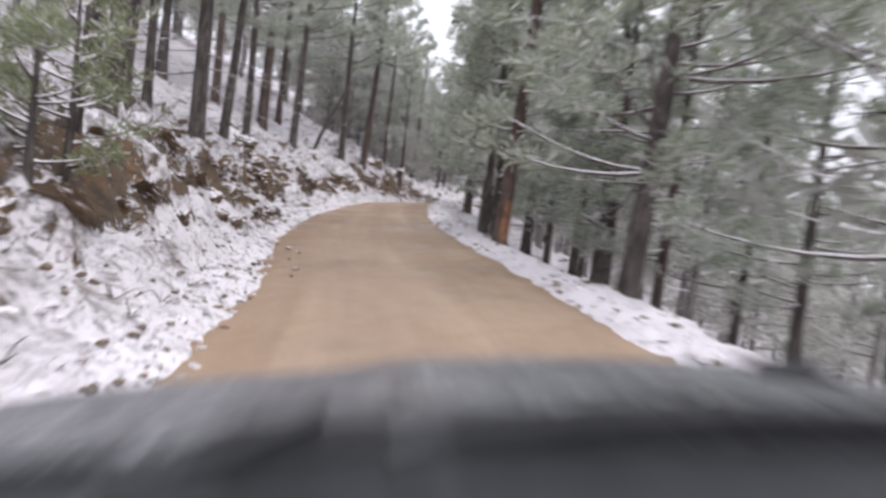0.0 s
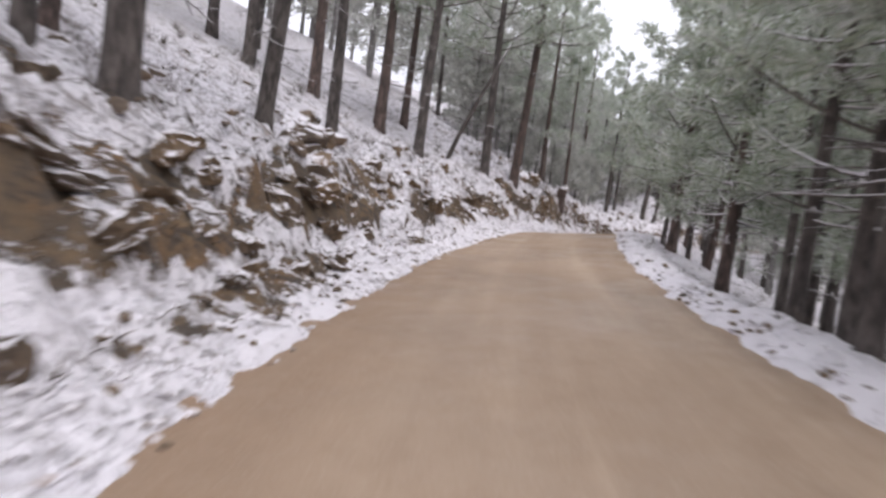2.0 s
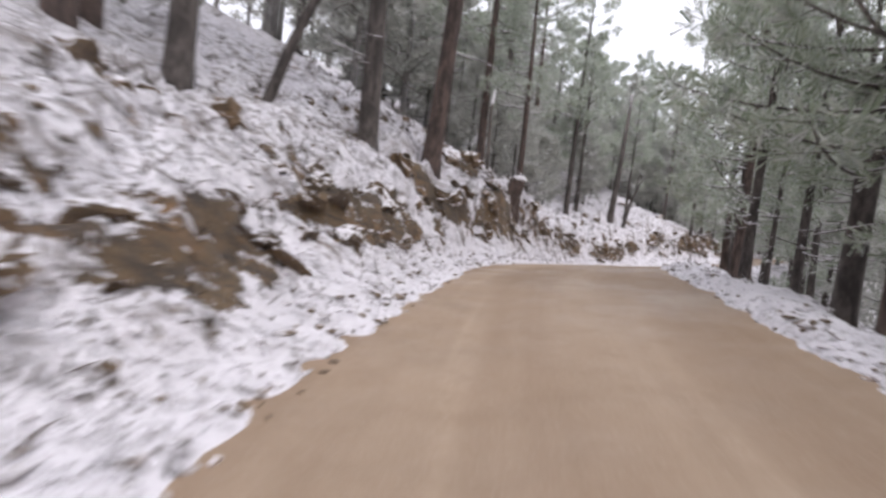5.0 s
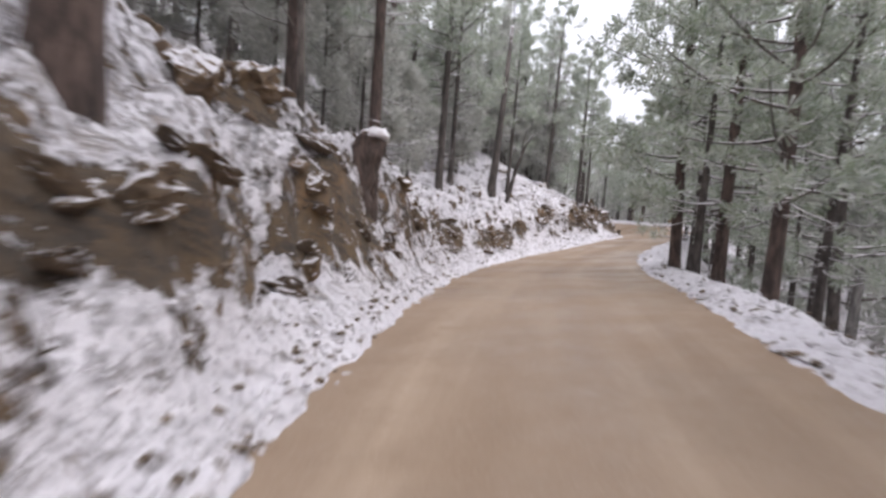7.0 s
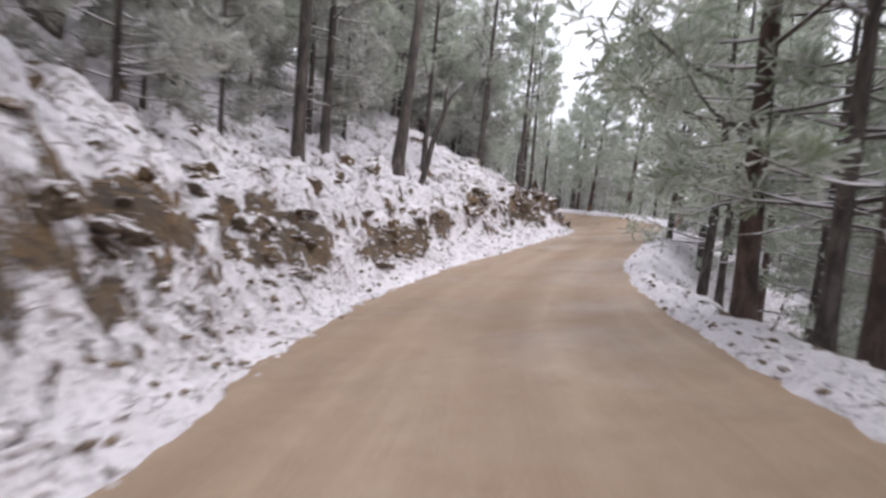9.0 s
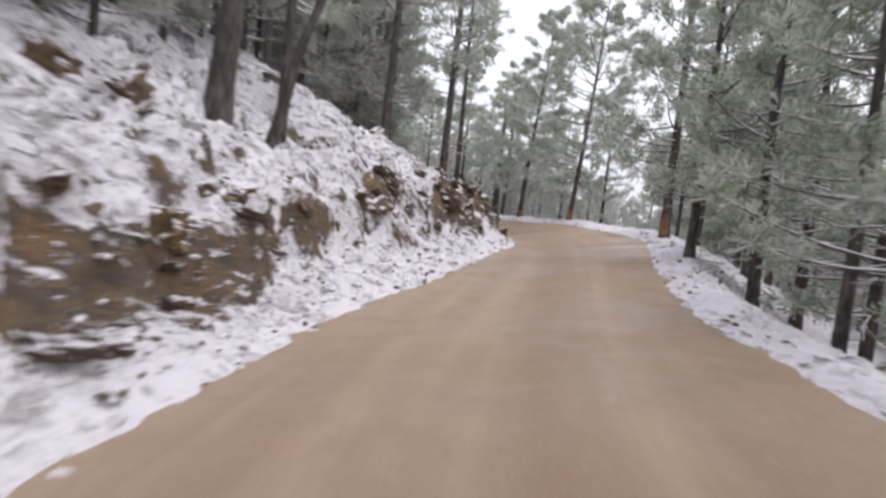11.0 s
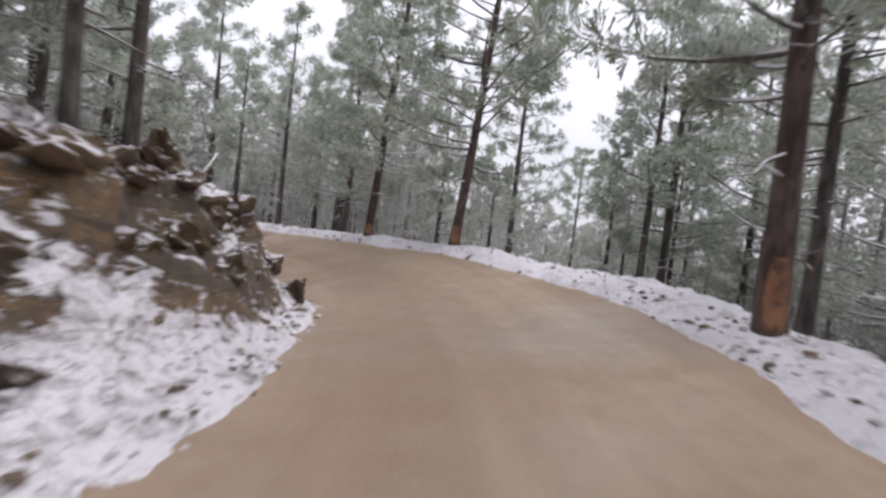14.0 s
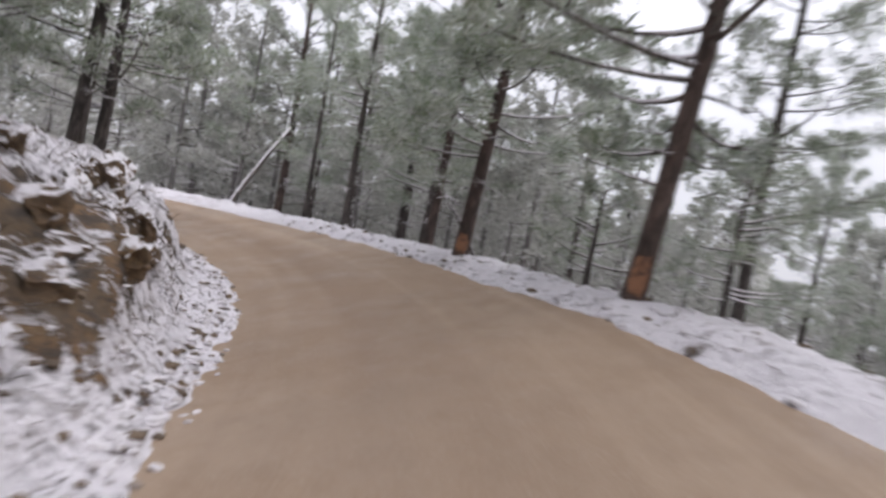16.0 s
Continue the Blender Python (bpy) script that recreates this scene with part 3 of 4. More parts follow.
SCAR = fresh_wood()
TALL = [pine(11 + k, 15 + k, 0.2, 0.33, 54, 2.9, 11, 18, (BARK, RED_BARK, BARK)[k], dead=9, size=0.3) for k in range(3)]
LOW = [pine(31 + k, 11 + k, 0.15, 0.15, 56, 2.7, 11, 18, (BARK, RED_BARK, BARK)[k], dead=8, size=0.3) for k in range(3)]
THIN = [pine(51 + k, 8.5 + k, 0.1, 0.28, 36, 1.6, 9, 12, BARK, dead=7, size=0.28) for k in range(2)]
# the forest kinds carry the haze-paled bark and needles
FAR = [pine(71 + k, 10 + 1.5 * k, 0.14, 0.13, 40, 2.5, 8, 7, HAZED_BARK, dead=3, size=0.45, leaves=HAZED, split=False) for k in range(3)]
FARTHER = [pine(81 + k, 10 + 1.5 * k, 0.14, 0.13, 28, 2.6, 6, 5, HAZED_BARK, dead=0, size=0.72, leaves=HAZED, split=False) for k in range(2)]
used = set()
rnd_trees = random.Random(5)


def plant(kind, x, y, radius, own, label, group, lean_x=0.0, lean_y=0.0, sink=0.0, turn=None):
    """Stands a pine at x, y: the first of a kind is the built one, the rest are copies."""
    scale = min(max(radius / own, 0.35), 1.6)
    m = Matrix.Translation((x, y, land_at(x, y) - sink)) @ Euler((lean_x, lean_y, rnd_trees.uniform(0, 6.283) if turn is None else turn)).to_matrix().to_4x4() @ Matrix.Diagonal((scale, scale, scale * rnd_trees.uniform(0.92, 1.08), 1))
    if kind.name in used:
        ob = copy_thing(kind, Matrix.Identity(4))
    else:
        ob = kind
        used.add(kind.name)
    ob.matrix_basis = m
    return tagged(ob, label, "tree", group)


ON_BANK = [(-5.09, 7.92, 0.14), (-7.52, 12.01, 0.26), (-8.68, 12.98, 0.17), (-8.64, 15.04, 0.12), (-7.33, 15.19, 0.22), (-10.33, 16.65, 0.15), (-8.5, 19.52, 0.18), (-9.43, 23.8, 0.18), 
           (-15.81, 28.65, 0.34), (-13.32, 29.23, 0.26), (-18.13, 29.36, 0.34), (-16.57, 29.72, 0.25), (-11.72, 31.86, 0.24), (-10.23, 32.56, 0.33), (-12.36, 33.07, 0.27), (-19.7, 34.23, 0.28), 
           (-12.19, 35.48, 0.2), (-8.26, 36.18, 0.28), (-7.24, 38.05, 0.33), (-13.32, 43.31, 0.15), (-6.84, 44.25, 0.17), (-5.42, 44.25, 0.13), (-6.89, 52.3, 0.2), (-5.48, 53.93, 0.17), 
           (-3.37, 56.08, 0.17), (-2.82, 57.55, 0.12), (0.47, 62.36, 0.1), (3.75, 67.53, 0.15), (5.77, 67.93, 0.14)]
ON_BANK_FURTHER = [(6.82, 69.34, 0.09), (7.6, 72.63, 0.115)]
ON_VERGE = [(4.98, 6.59, 0.2), (2.46, 8.65, 0.2), (6.4, 11.13, 0.15), (4.46, 13.32, 0.15), (3.4, 13.89, 0.15), (6.89, 14.63, 0.11), (0.43, 16.27, 0.11), 
           (3.74, 16.33, 0.2), (0.79, 17.89, 0.15), (0.46, 18.83, 0.11), (2.84, 20.06, 0.15), (3.93, 20.56, 0.11), (4.3, 23.23, 0.11), 
           (1.52, 23.94, 0.11), (4.93, 24.61, 0.11), (2.67, 24.73, 0.15), (2.53, 25.58, 0.11), (3.87, 27.47, 0.11), (2.84, 27.63, 0.11), 
           (1.14, 32.6, 0.15), (-0.05, 33.55, 0.2), (1.61, 37.12, 0.11), (-0.13, 37.62, 0.11), (0.97, 37.79, 0.11)]
ON_VERGE_FURTHER = [(2.76, 48.15, 0.11), (6.49, 48.76, 0.11), (2.98, 49.72, 0.19), (8.46, 52.27, 0.11), (7.28, 52.89, 0.11), (9.5, 54.44, 0.15), 
           (6.35, 55.22, 0.15), (8.41, 57.25, 0.11), (10.65, 58.24, 0.15), (9.54, 59.81, 0.15), (11.43, 60.25, 0.15), (9.21, 61.28, 0.13), (13.39, 63.42, 0.11), 
           (17.92, 66.35, 0.15), (14.5, 66.43, 0.11), (19.93, 67.08, 0.15), (23.66, 72.45, 0.15), (19.85, 73.13, 0.11)]
AT_BEND = [(20.74, 70.33, 0.15), (20.78, 73.15, 0.15), (30.26, 82.14, 0.11), (15.22, 82.24, 0.13), (16.28, 85.14, 0.11), 
           (21.34, 85.57, 0.11), (16.42, 86.05, 0.15), (14.13, 86.3, 0.11), (24.75, 87.74, 0.11), (16.43, 88.41, 0.11), (13.13, 95.5, 0.2), 
           (17.65, 91.89, 0.11), (15.51, 92.09, 0.11), (13.84, 92.37, 0.11), (14.54, 95.86, 0.11)]
ON_VERGE_TRACKED = [(0.6, 25.5, 0.17), (0.8, 26.9, 0.2), (-0.2, 32, 0.19), (1.35, 43.11, 0.17), (2.3, 43.2, 0.09), (3.3, 48, 0.2), (4.6, 45.6, 0.16)]
ABOVE_BEND = [(7.7, 84.6, 0.2), (8.1, 84.9, 0.17), (6.2, 78.5, 0.16), (5.2, 76.4, 0.15), (4.3, 80.2, 0.16), (6.0, 82.8, 0.15), (3.4, 73.4, 0.16), (1.6, 69.8, 0.15), (2.2, 75.2, 0.16), (-0.8, 66.6, 0.15), (-2.6, 64.2, 0.16), (4.6, 86.5, 0.16), (-4.6, 60.8, 0.15), (-7.6, 57.6, 0.15), (-9.4, 51.5, 0.16), (-8.8, 47.6, 0.15)]

for x, y, r in ON_BANK + ON_BANK_FURTHER:
    r = min(r, 0.24)
    if r < 0.13:
        plant(rnd_trees.choice(THIN), x, y, r, 0.11, "thin grey pine on the snowy bank", "pines on the bank")
    else:
        plant(rnd_trees.choice(TALL), x, y, r, 0.23, "tall pine with a bare lower trunk on the snowy bank", "pines on the bank", rnd_trees.uniform(-0.035, 0.035), rnd_trees.uniform(-0.035, 0.035))
for x, y, r in ON_VERGE + ON_VERGE_FURTHER + ON_VERGE_TRACKED:
    if r < 0.13:
        plant(rnd_trees.choice(THIN), x, y, r, 0.11, "thin pine on the snowy slope below the road", "pines below the road")
    else:
        plant(rnd_trees.choice(LOW), x, y, r, 0.19, "green pine with snowy limbs below the road", "pines below the road", rnd_trees.uniform(-0.035, 0.035), rnd_trees.uniform(-0.035, 0.035))
for x, y, r in AT_BEND:
    plant(rnd_trees.choice(THIN if r < 0.13 else LOW), x, y, r, 0.11 if r < 0.13 else 0.18, "frosted green pine beyond the road's bend", "pines beyond the bend")

BELOW_BEND = [(17.4, 75.7, 0.1), (20, 74.5, 0.075), (21.8, 73.6, 0.085), (22.6, 76, 0.08), (24, 74.6, 0.085), 
              (25.5, 77.2, 0.09), (23.2, 79, 0.085), (26.8, 75.6, 0.09), (23.4, 71.9, 0.08)]
for x, y, r in BELOW_BEND:
    plant(rnd_trees.choice(LOW), x, y, r, 0.18, "small dense green pine on the slope below the bend", "pines beyond the bend")

for x, y, r in ABOVE_BEND:
    plant(rnd_trees.choice(LOW), x, y, r, 0.19, "green pine with snowy limbs on top of the bank", "pines on the bank", rnd_trees.uniform(-0.035, 0.035), rnd_trees.uniform(-0.035, 0.035))

# the forest behind: up the hillside and down into the valley
STANDING = [(x, y) for x, y, _ in ON_BANK + ON_BANK_FURTHER + ON_VERGE + ON_VERGE_FURTHER + ON_VERGE_TRACKED + AT_BEND + ABOVE_BEND + BELOW_BEND]


def joined(name, pieces, label, category):
    """One mesh out of many placed copies: (mesh, matrix) pairs."""
    cos, loops, starts, totals, mats, slots, base, corner = [], [], [], [], [], [], 0, 0
    for me, m in pieces:
        n = len(me.vertices)
        co = np.empty(n * 3)
        me.vertices.foreach_get("co", co)
        mm = np.array(m)
        cos.append(co.reshape(-1, 3) @ mm[:3, :3].T + mm[:3, 3])
        lp = np.empty(len(me.loops), dtype=np.int32)
        me.loops.foreach_get("vertex_index", lp)
        st, tt = np.empty(len(me.polygons), dtype=np.int32), np.empty(len(me.polygons), dtype=np.int32)
        me.polygons.foreach_get("loop_start", st)
        me.polygons.foreach_get("loop_total", tt)
        if me.materials[0] not in slots:
            slots.append(me.materials[0])
        mats.append(np.full(len(tt), slots.index(me.materials[0]), dtype=np.int32))
        loops.append(lp + base)
        starts.append(st + corner)
        totals.append(tt)
        base, corner = base + n, corner + len(lp)
    out = bpy.data.meshes.new(name)
    out.vertices.add(base)
    out.vertices.foreach_set("co", np.concatenate(cos).ravel())
    out.loops.add(corner)
    out.loops.foreach_set("vertex_index", np.concatenate(loops))
    out.polygons.add(sum(len(t) for t in totals))
    out.polygons.foreach_set("loop_start", np.concatenate(starts))
    out.polygons.foreach_set("material_index", np.concatenate(mats))
    for mt in slots:
        out.materials.append(mt)
    out.update(calc_edges=True)
    out.validate()
    return tagged(new(name, out), label, category, kind="stuff")


# the valley and the gaps in the forest: from x, y, which way, height there, slope of the sky line, half width
OPEN = [(1.8, 55.9, radians(38.4), 2.7, 0.06, 4), (5.6, 61.3, radians(45), 2.7, 0.075, 4), (8.9, 66.1, radians(51), 2.7, 0.09, 4.5), (9.8, 67.8, radians(55), 2.7, 0.095, 5),
        (6.8, 62.9, radians(17), 2.48, 0.25, 3), (-1.3, 7.6, radians(-3.7), 1.7, 0.25, 3.4), (-3.8, 19.4, radians(6.3), 2.0, 0.25, 3.4)]


def forest():
    rnd, spots = random.Random(8), []

    def grow(count, x0, x1, y0, y1, nearest, apart, small, large, keep):
        tries = made = 0
        while made < count and tries < 9000:
            tries += 1
            x, y = rnd.uniform(x0, x1), rnd.uniform(y0, y1)
            s, u = along(np.array([x]), np.array([y]))
            s, u = float(s[0]), float(u[0])
            v, w = float(left_edge(s)) - u, u - float(right_edge(s))
            if s < -20 or (v < nearest and w < nearest - 1) or v > 36 or w > 46 or not keep(s, v, w):
                continue
            if min((x - a) ** 2 + (y - b) ** 2 for a, b in STANDING) < apart ** 2:
                continue
            size = rnd.uniform(small, large)
            # the valley opens here: what stands in it stays under the sky line
            for a, c, k, eye, slope, half in OPEN:
                d = (x - a) * math.sin(k) + (y - c) * math.cos(k)
                if 0 < d < 70 and abs((x - a) * math.cos(k) - (y - c) * math.sin(k)) < half:
                    size = min(size, (eye + slope * d - land_at(x, y)) / 12.5)
            if size < 0.3:
                continue
            made += 1
            STANDING.append((x, y))
            spots.append((min(v if v > 0 else 99, w if w > 0 else 99), x, y, size))

    grow(245, -48, 62, -8, 128, 6.5, 2.1, 0.8, 1.35, lambda s, v, w: (v > 0 and rnd.random() < (0.55 if s < 75 else 0.34)) or w > 0 and rnd.random() < (0.6 if w < 24 and s < 100 else 0.7 if w < 24 and s < 145 else 0.25))
    grow(110, 11, 46, 66, 112, 4.2, 1.5, 0.45, 0.78, lambda s, v, w: w > 0 and w < 30)
    grow(110, 14, 48, 58, 100, 3.4, 1.3, 0.35, 0.62, lambda s, v, w: 2 < w < 30)
    grow(26, 7, 24, 95, 120, 5.0, 1.6, 0.6, 0.95, lambda s, v, w: w > 5)
    grow(26, -8, 9.5, 86, 116, 4.0, 1.6, 0.5, 0.9, lambda s, v, w: w > 1.5 or v > 4)
    grow(45, -16, 8, 40, 84, 5.0, 1.7, 0.6, 1.0, lambda s, v, w: 5 < v < 20)
    spots.sort()
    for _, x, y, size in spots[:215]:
        plant(rnd.choice(FAR), x, y, 0.14 * size, 0.14, "frosted pine, paled with haze, in the forest on the hillside", "forest pines", sink=0.15)
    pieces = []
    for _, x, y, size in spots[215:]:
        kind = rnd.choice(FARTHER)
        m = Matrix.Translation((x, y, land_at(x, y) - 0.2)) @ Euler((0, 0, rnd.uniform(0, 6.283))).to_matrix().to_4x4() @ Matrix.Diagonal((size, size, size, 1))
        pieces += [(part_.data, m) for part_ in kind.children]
    joined("far_woods", pieces, "frosted pine woods, paled with haze, far up the hillside and down the valley", "woods")


forest()
for kind in FARTHER:
    for piece in list(kind.children):
        bpy.data.objects.remove(piece)
    bpy.data.objects.remove(kind)


# ---- rocks, brush and fallen wood ----
def rock_mesh(seed):
    rnd = random.Random(seed)
    bm = bmesh.new()
    bmesh.ops.create_icosphere(bm, subdivisions=2, radius=1)
    stretch = Vector((rnd.uniform(0.8, 1.3), rnd.uniform(0.7, 1.1), rnd.uniform(0.5, 0.8)))
    cuts = [(Vector((rnd.gauss(0, 1), rnd.gauss(0, 1), rnd.gauss(0, 1))).normalized(), rnd.uniform(0.35, 0.7)) for _ in range(12)]
    for v in bm.verts:
        for n, d in cuts:
            over = v.co.dot(n) - d
            if over > 0:
                v.co -= n * over
        v.co *= 1 + 0.12 * noise.noise(v.co * 2.3 + Vector((seed, 0, 0)))
        v.co = Vector((v.co.x * stretch.x, v.co.y * stretch.y, v.co.z * stretch.z))
    me = bpy.data.meshes.new("rock")
    bm.to_mesh(me)
    bm.free()
    me.materials.append(STONE)
    return me


ROCKS = [rock_mesh(k) for k in range(7)]


def scatter_rocks():
    rnd = random.Random(17)
    for k in range(300):
        s = rnd.uniform(2, 168)
        v = rnd.uniform(0.15, 0.9) if rnd.random() < 0.12 else rnd.choice((rnd.uniform(0.9, 2.6), rnd.uniform(1.5, 5), rnd.uniform(3, 9)))
        x, y, _ = place(np.array([s]), np.array([float(left_edge(s)) - v]))
        x, y = float(x[0]), float(y[0])
        size = rnd.uniform(0.03, 0.07) if v < 1 else rnd.uniform(0.06, 0.2)
        ob = new("rock", rnd.choice(ROCKS))
        ob.matrix_basis = Matrix.Translation((x, y, land_at(x, y) + size * 0.1)) @ Euler((rnd.uniform(-0.5, 0.5), rnd.uniform(-0.5, 0.5), rnd.uniform(0, 6.28))).to_matrix().to_4x4() @ Matrix.Diagonal((size, size, size, 1))
        tagged(ob, "angular brown rock with snow on top, on the cut bank", "rock", "rocks on the bank")
    for k in range(34):
        s = rnd.uniform(10, 160)
        w = rnd.uniform(0.15, 1.6)
        x, y, _ = place(np.array([s]), np.array([float(right_edge(s)) + w]))
        x, y = float(x[0]), float(y[0])
        size = rnd.uniform(0.03, 0.07)
        ob = new("rock", rnd.choice(ROCKS))
        ob.matrix_basis = Matrix.Translation((x, y, land_at(x, y) + size * 0.15)) @ Euler((0, 0, rnd.uniform(0, 6.28))).to_matrix().to_4x4() @ Matrix.Diagonal((size, size, size, 1))
        tagged(ob, "small dark stone in the snowy verge", "rock", "stones on the verge")


def outcrop_mesh(seed):
    """A blocky ledge of layered rock: beds of uneven reach, one over the other."""
    rnd = random.Random(seed)
    bm = bmesh.new()
    bmesh.ops.create_cube(bm, size=2)
    bmesh.ops.subdivide_edges(bm, edges=bm.edges, cuts=6, use_grid_fill=True)
    beds = [rnd.uniform(0.86, 1.06) for _ in range(7)]
    cuts = [(Vector((rnd.gauss(0, 1), rnd.gauss(0, 1), rnd.gauss(0, 0.7))).normalized(), rnd.uniform(0.7, 1.0)) for _ in range(6)]
    for v in bm.verts:
        for n, d in cuts:
            over = v.co.dot(n) - d
            if over > 0:
                v.co -= n * over
        k = beds[min(6, int((v.co.z + 1) * 3.4))]
        v.co = Vector((v.co.x * k, v.co.y * k, v.co.z * 0.75))
        v.co += Vector((noise.noise(v.co * 1.9 + Vector((seed, 0, 0))), noise.noise(v.co * 1.9 + Vector((0, seed, 0))), 0.6 * noise.noise(v.co * 1.9 + Vector((0, 0, seed))))) * 0.42
    me = bpy.data.meshes.new("rock_outcrop")
    bm.to_mesh(me)
    bm.free()
    me.materials.append(LEDGE)
    return me


def ledge_rock():
    m = Mat("layered_brown_rock", 0.9)
    c = m.mix(m.ramp(m.noise(3, 5, 0.7), (0.35, 0.0), (0.65, 1.0)), (0.15, 0.1, 0.062), (0.27, 0.175, 0.098))
    c = m.mix(m.ramp(m.noise(5, 4, 0.7, m.stretched(0.4, 0.4, 2.5)), (0.5, 0.0), (0.64, 0.8)), c, (0.085, 0.066, 0.053))
    c = m.mix(m.math("MULTIPLY", m.each(), 0.55), c, (0.13, 0.112, 0.1))
    up = m.math("ADD", m.upward(), m.math("MULTIPLY", m.math("SUBTRACT", m.noise(4, 5, 0.7), 0.5), 1.3))
    m.colour(m.mix(m.ramp(up, (0.52, 0.0), (0.66, 1.0)), c, SNOW))
    m.bump(m.mix(0.5, m.noise(14, 5, 0.7), m.noise(5, 4, 0.7, m.stretched(0.4, 0.4, 3.0))), 0.9, 0.05)
    return m.mat


LEDGE = ledge_rock()
OUTCROPS = [outcrop_mesh(60 + k) for k in range(6)]


def scatter_outcrops():
    rnd = random.Random(37)
    for k in range(158):
        s = rnd.uniform(4, 160)
        v = rnd.choice((rnd.uniform(0.75, 1.4), rnd.uniform(1.1, 2.4), rnd.uniform(1.6, 4.5)))
        if k >= 130:  # the bare nose of rock at the bend
            s, v = rnd.uniform(141, 158), rnd.uniform(0.8, 1.9)
        x, y, _ = place(np.array([s]), np.array([float(left_edge(s)) - v]))
        x, y = float(x[0]), float(y[0])
        size = rnd.uniform(0.1, 0.22) if v < 1.2 else rnd.uniform(0.12, 0.32)
        size = rnd.uniform(0.12, 0.24) if k >= 130 else size
        i = int(s) + FIRST
        turn = math.atan2(AHEAD[i, 1], AHEAD[i, 0]) + rnd.uniform(-0.5, 0.5)
        ob = new("rock_outcrop", rnd.choice(OUTCROPS))
        ob.matrix_basis = Matrix.Translation((x, y, land_at(x, y) - size * 0.25)) @ Euler((rnd.uniform(-0.5, 0.5), rnd.uniform(-0.35, 0.35), turn)).to_matrix().to_4x4() @ Matrix.Diagonal((size * rnd.uniform(0.9, 1.5), size * 0.85, size * 1.1, 1))
        tagged(ob, "layered brown rock outcrop with snow on its ledge", "rock", "outcrops on the bank")


def boulder_pile():
    """Dark boulders that tumbled down the slope between the trees."""
    rnd = random.Random(71)
    for k in range(17):
        f = k / 16
        s, v = 39.5 + 9 * f + rnd.uniform(-0.8, 0.8), 1.9 + 2.2 * f + rnd.uniform(-0.5, 0.5)
        x, y, _ = place(np.array([s]), np.array([float(left_edge(s)) - v]))
        x, y, size = float(x[0]), float(y[0]), rnd.uniform(0.2, 0.46)
        ob = new("boulder", rnd.choice(OUTCROPS if k % 3 else ROCKS))
        ob.matrix_basis = Matrix.Translation((x, y, land_at(x, y) + size * 0.1)) @ Euler((rnd.uniform(-0.4, 0.4), rnd.uniform(-0.4, 0.4), rnd.uniform(0, 6.28))).to_matrix().to_4x4() @ Matrix.Diagonal((size * 1.2, size, size, 1))
        tagged(ob, "weathered brown boulder with a cap of snow among the pines", "rock", "boulders on the slope")


def face_at(s, rise):
    """How far from the road's edge the bank reaches that height."""
    far = np.arange(0.05, 6, 0.05)
    up = blended(BANKS, BANK_V, np.full(len(far), s), far)
    return float(np.interp(rise, up, far))


def ledges():
    """Broken beds of rock and roots that stick out of the slipped earth, with snow on top."""
    rnd = random.Random(97)
    for a, b, lo, hi in SLIPS:
        for _ in range(int(1.5 + (b - a) * (hi - lo) * (0.85 if b < 133 else 0.3))):
            s, r = rnd.uniform(a, b), rnd.uniform(lo, hi)
            v = face_at(s, r)
            x, y, _ = place(np.array([s]), np.array([float(left_edge(s)) - v]))
            x, y, size = float(x[0]), float(y[0]), rnd.uniform(0.07, 0.2) * (1.25 if s > 128 else 1.0)
            i = int(s) + FIRST
            turn = math.atan2(AHEAD[i, 1], AHEAD[i, 0]) + rnd.uniform(-0.3, 0.3)
            ob = new("rock_ledge", rnd.choice(OUTCROPS))
            ob.matrix_basis = Matrix.Translation((x, y, land_at(x, y) - size * 0.2)) @ Euler((rnd.uniform(-0.3, 0.3), 0.36 + rnd.uniform(-0.2, 0.2), turn), "XYZ").to_matrix().to_4x4() @ Matrix.Diagonal((size * rnd.uniform(1.4, 2.6), size * 0.9, size * (0.6 if s < 133 else 1.0), 1))
            tagged(ob, "broken brown rock ledge dusted with snow, in the bare bank", "rock", "ledges in the bank")


scatter_rocks()
scatter_outcrops()
ledges()
boulder_pile()


def brush():
    """Dead grass, twigs and needles that stick out of the snow on the bank and the slopes."""
    rnd = random.Random(23)
    v, f = [], []
    for k in range(3400):
        s = rnd.uniform(0, 170)
        if rnd.random() < 0.75:
            u = float(left_edge(s)) - rnd.choice((rnd.uniform(0.5, 3), rnd.uniform(1, 9)))
        else:
            u = float(right_edge(s)) + rnd.uniform(0.4, 6)
        x, y, _ = place(np.array([s]), np.array([u]))
        x, y = float(x[0]), float(y[0])
        foot = Vector((x, y, land_at(x, y) - 0.02))
        for _ in range(rnd.randint(2, 5)):
            length = rnd.uniform(0.06, 0.3)
            d = Vector((rnd.uniform(-1, 1), rnd.uniform(-1, 1), rnd.uniform(0.15, 1.1))).normalized()
            tube([foot, foot + d * length * 0.6, foot + d * length + Vector((0, 0, -0.15 * length))], [0.007, 0.005, 0.002], 3, v, f)
    tagged(mesh_object("dead_grass_and_twigs", v, f, TWIG), "dark dead grass and twigs poking out of thin snow", "brush", kind="stuff")


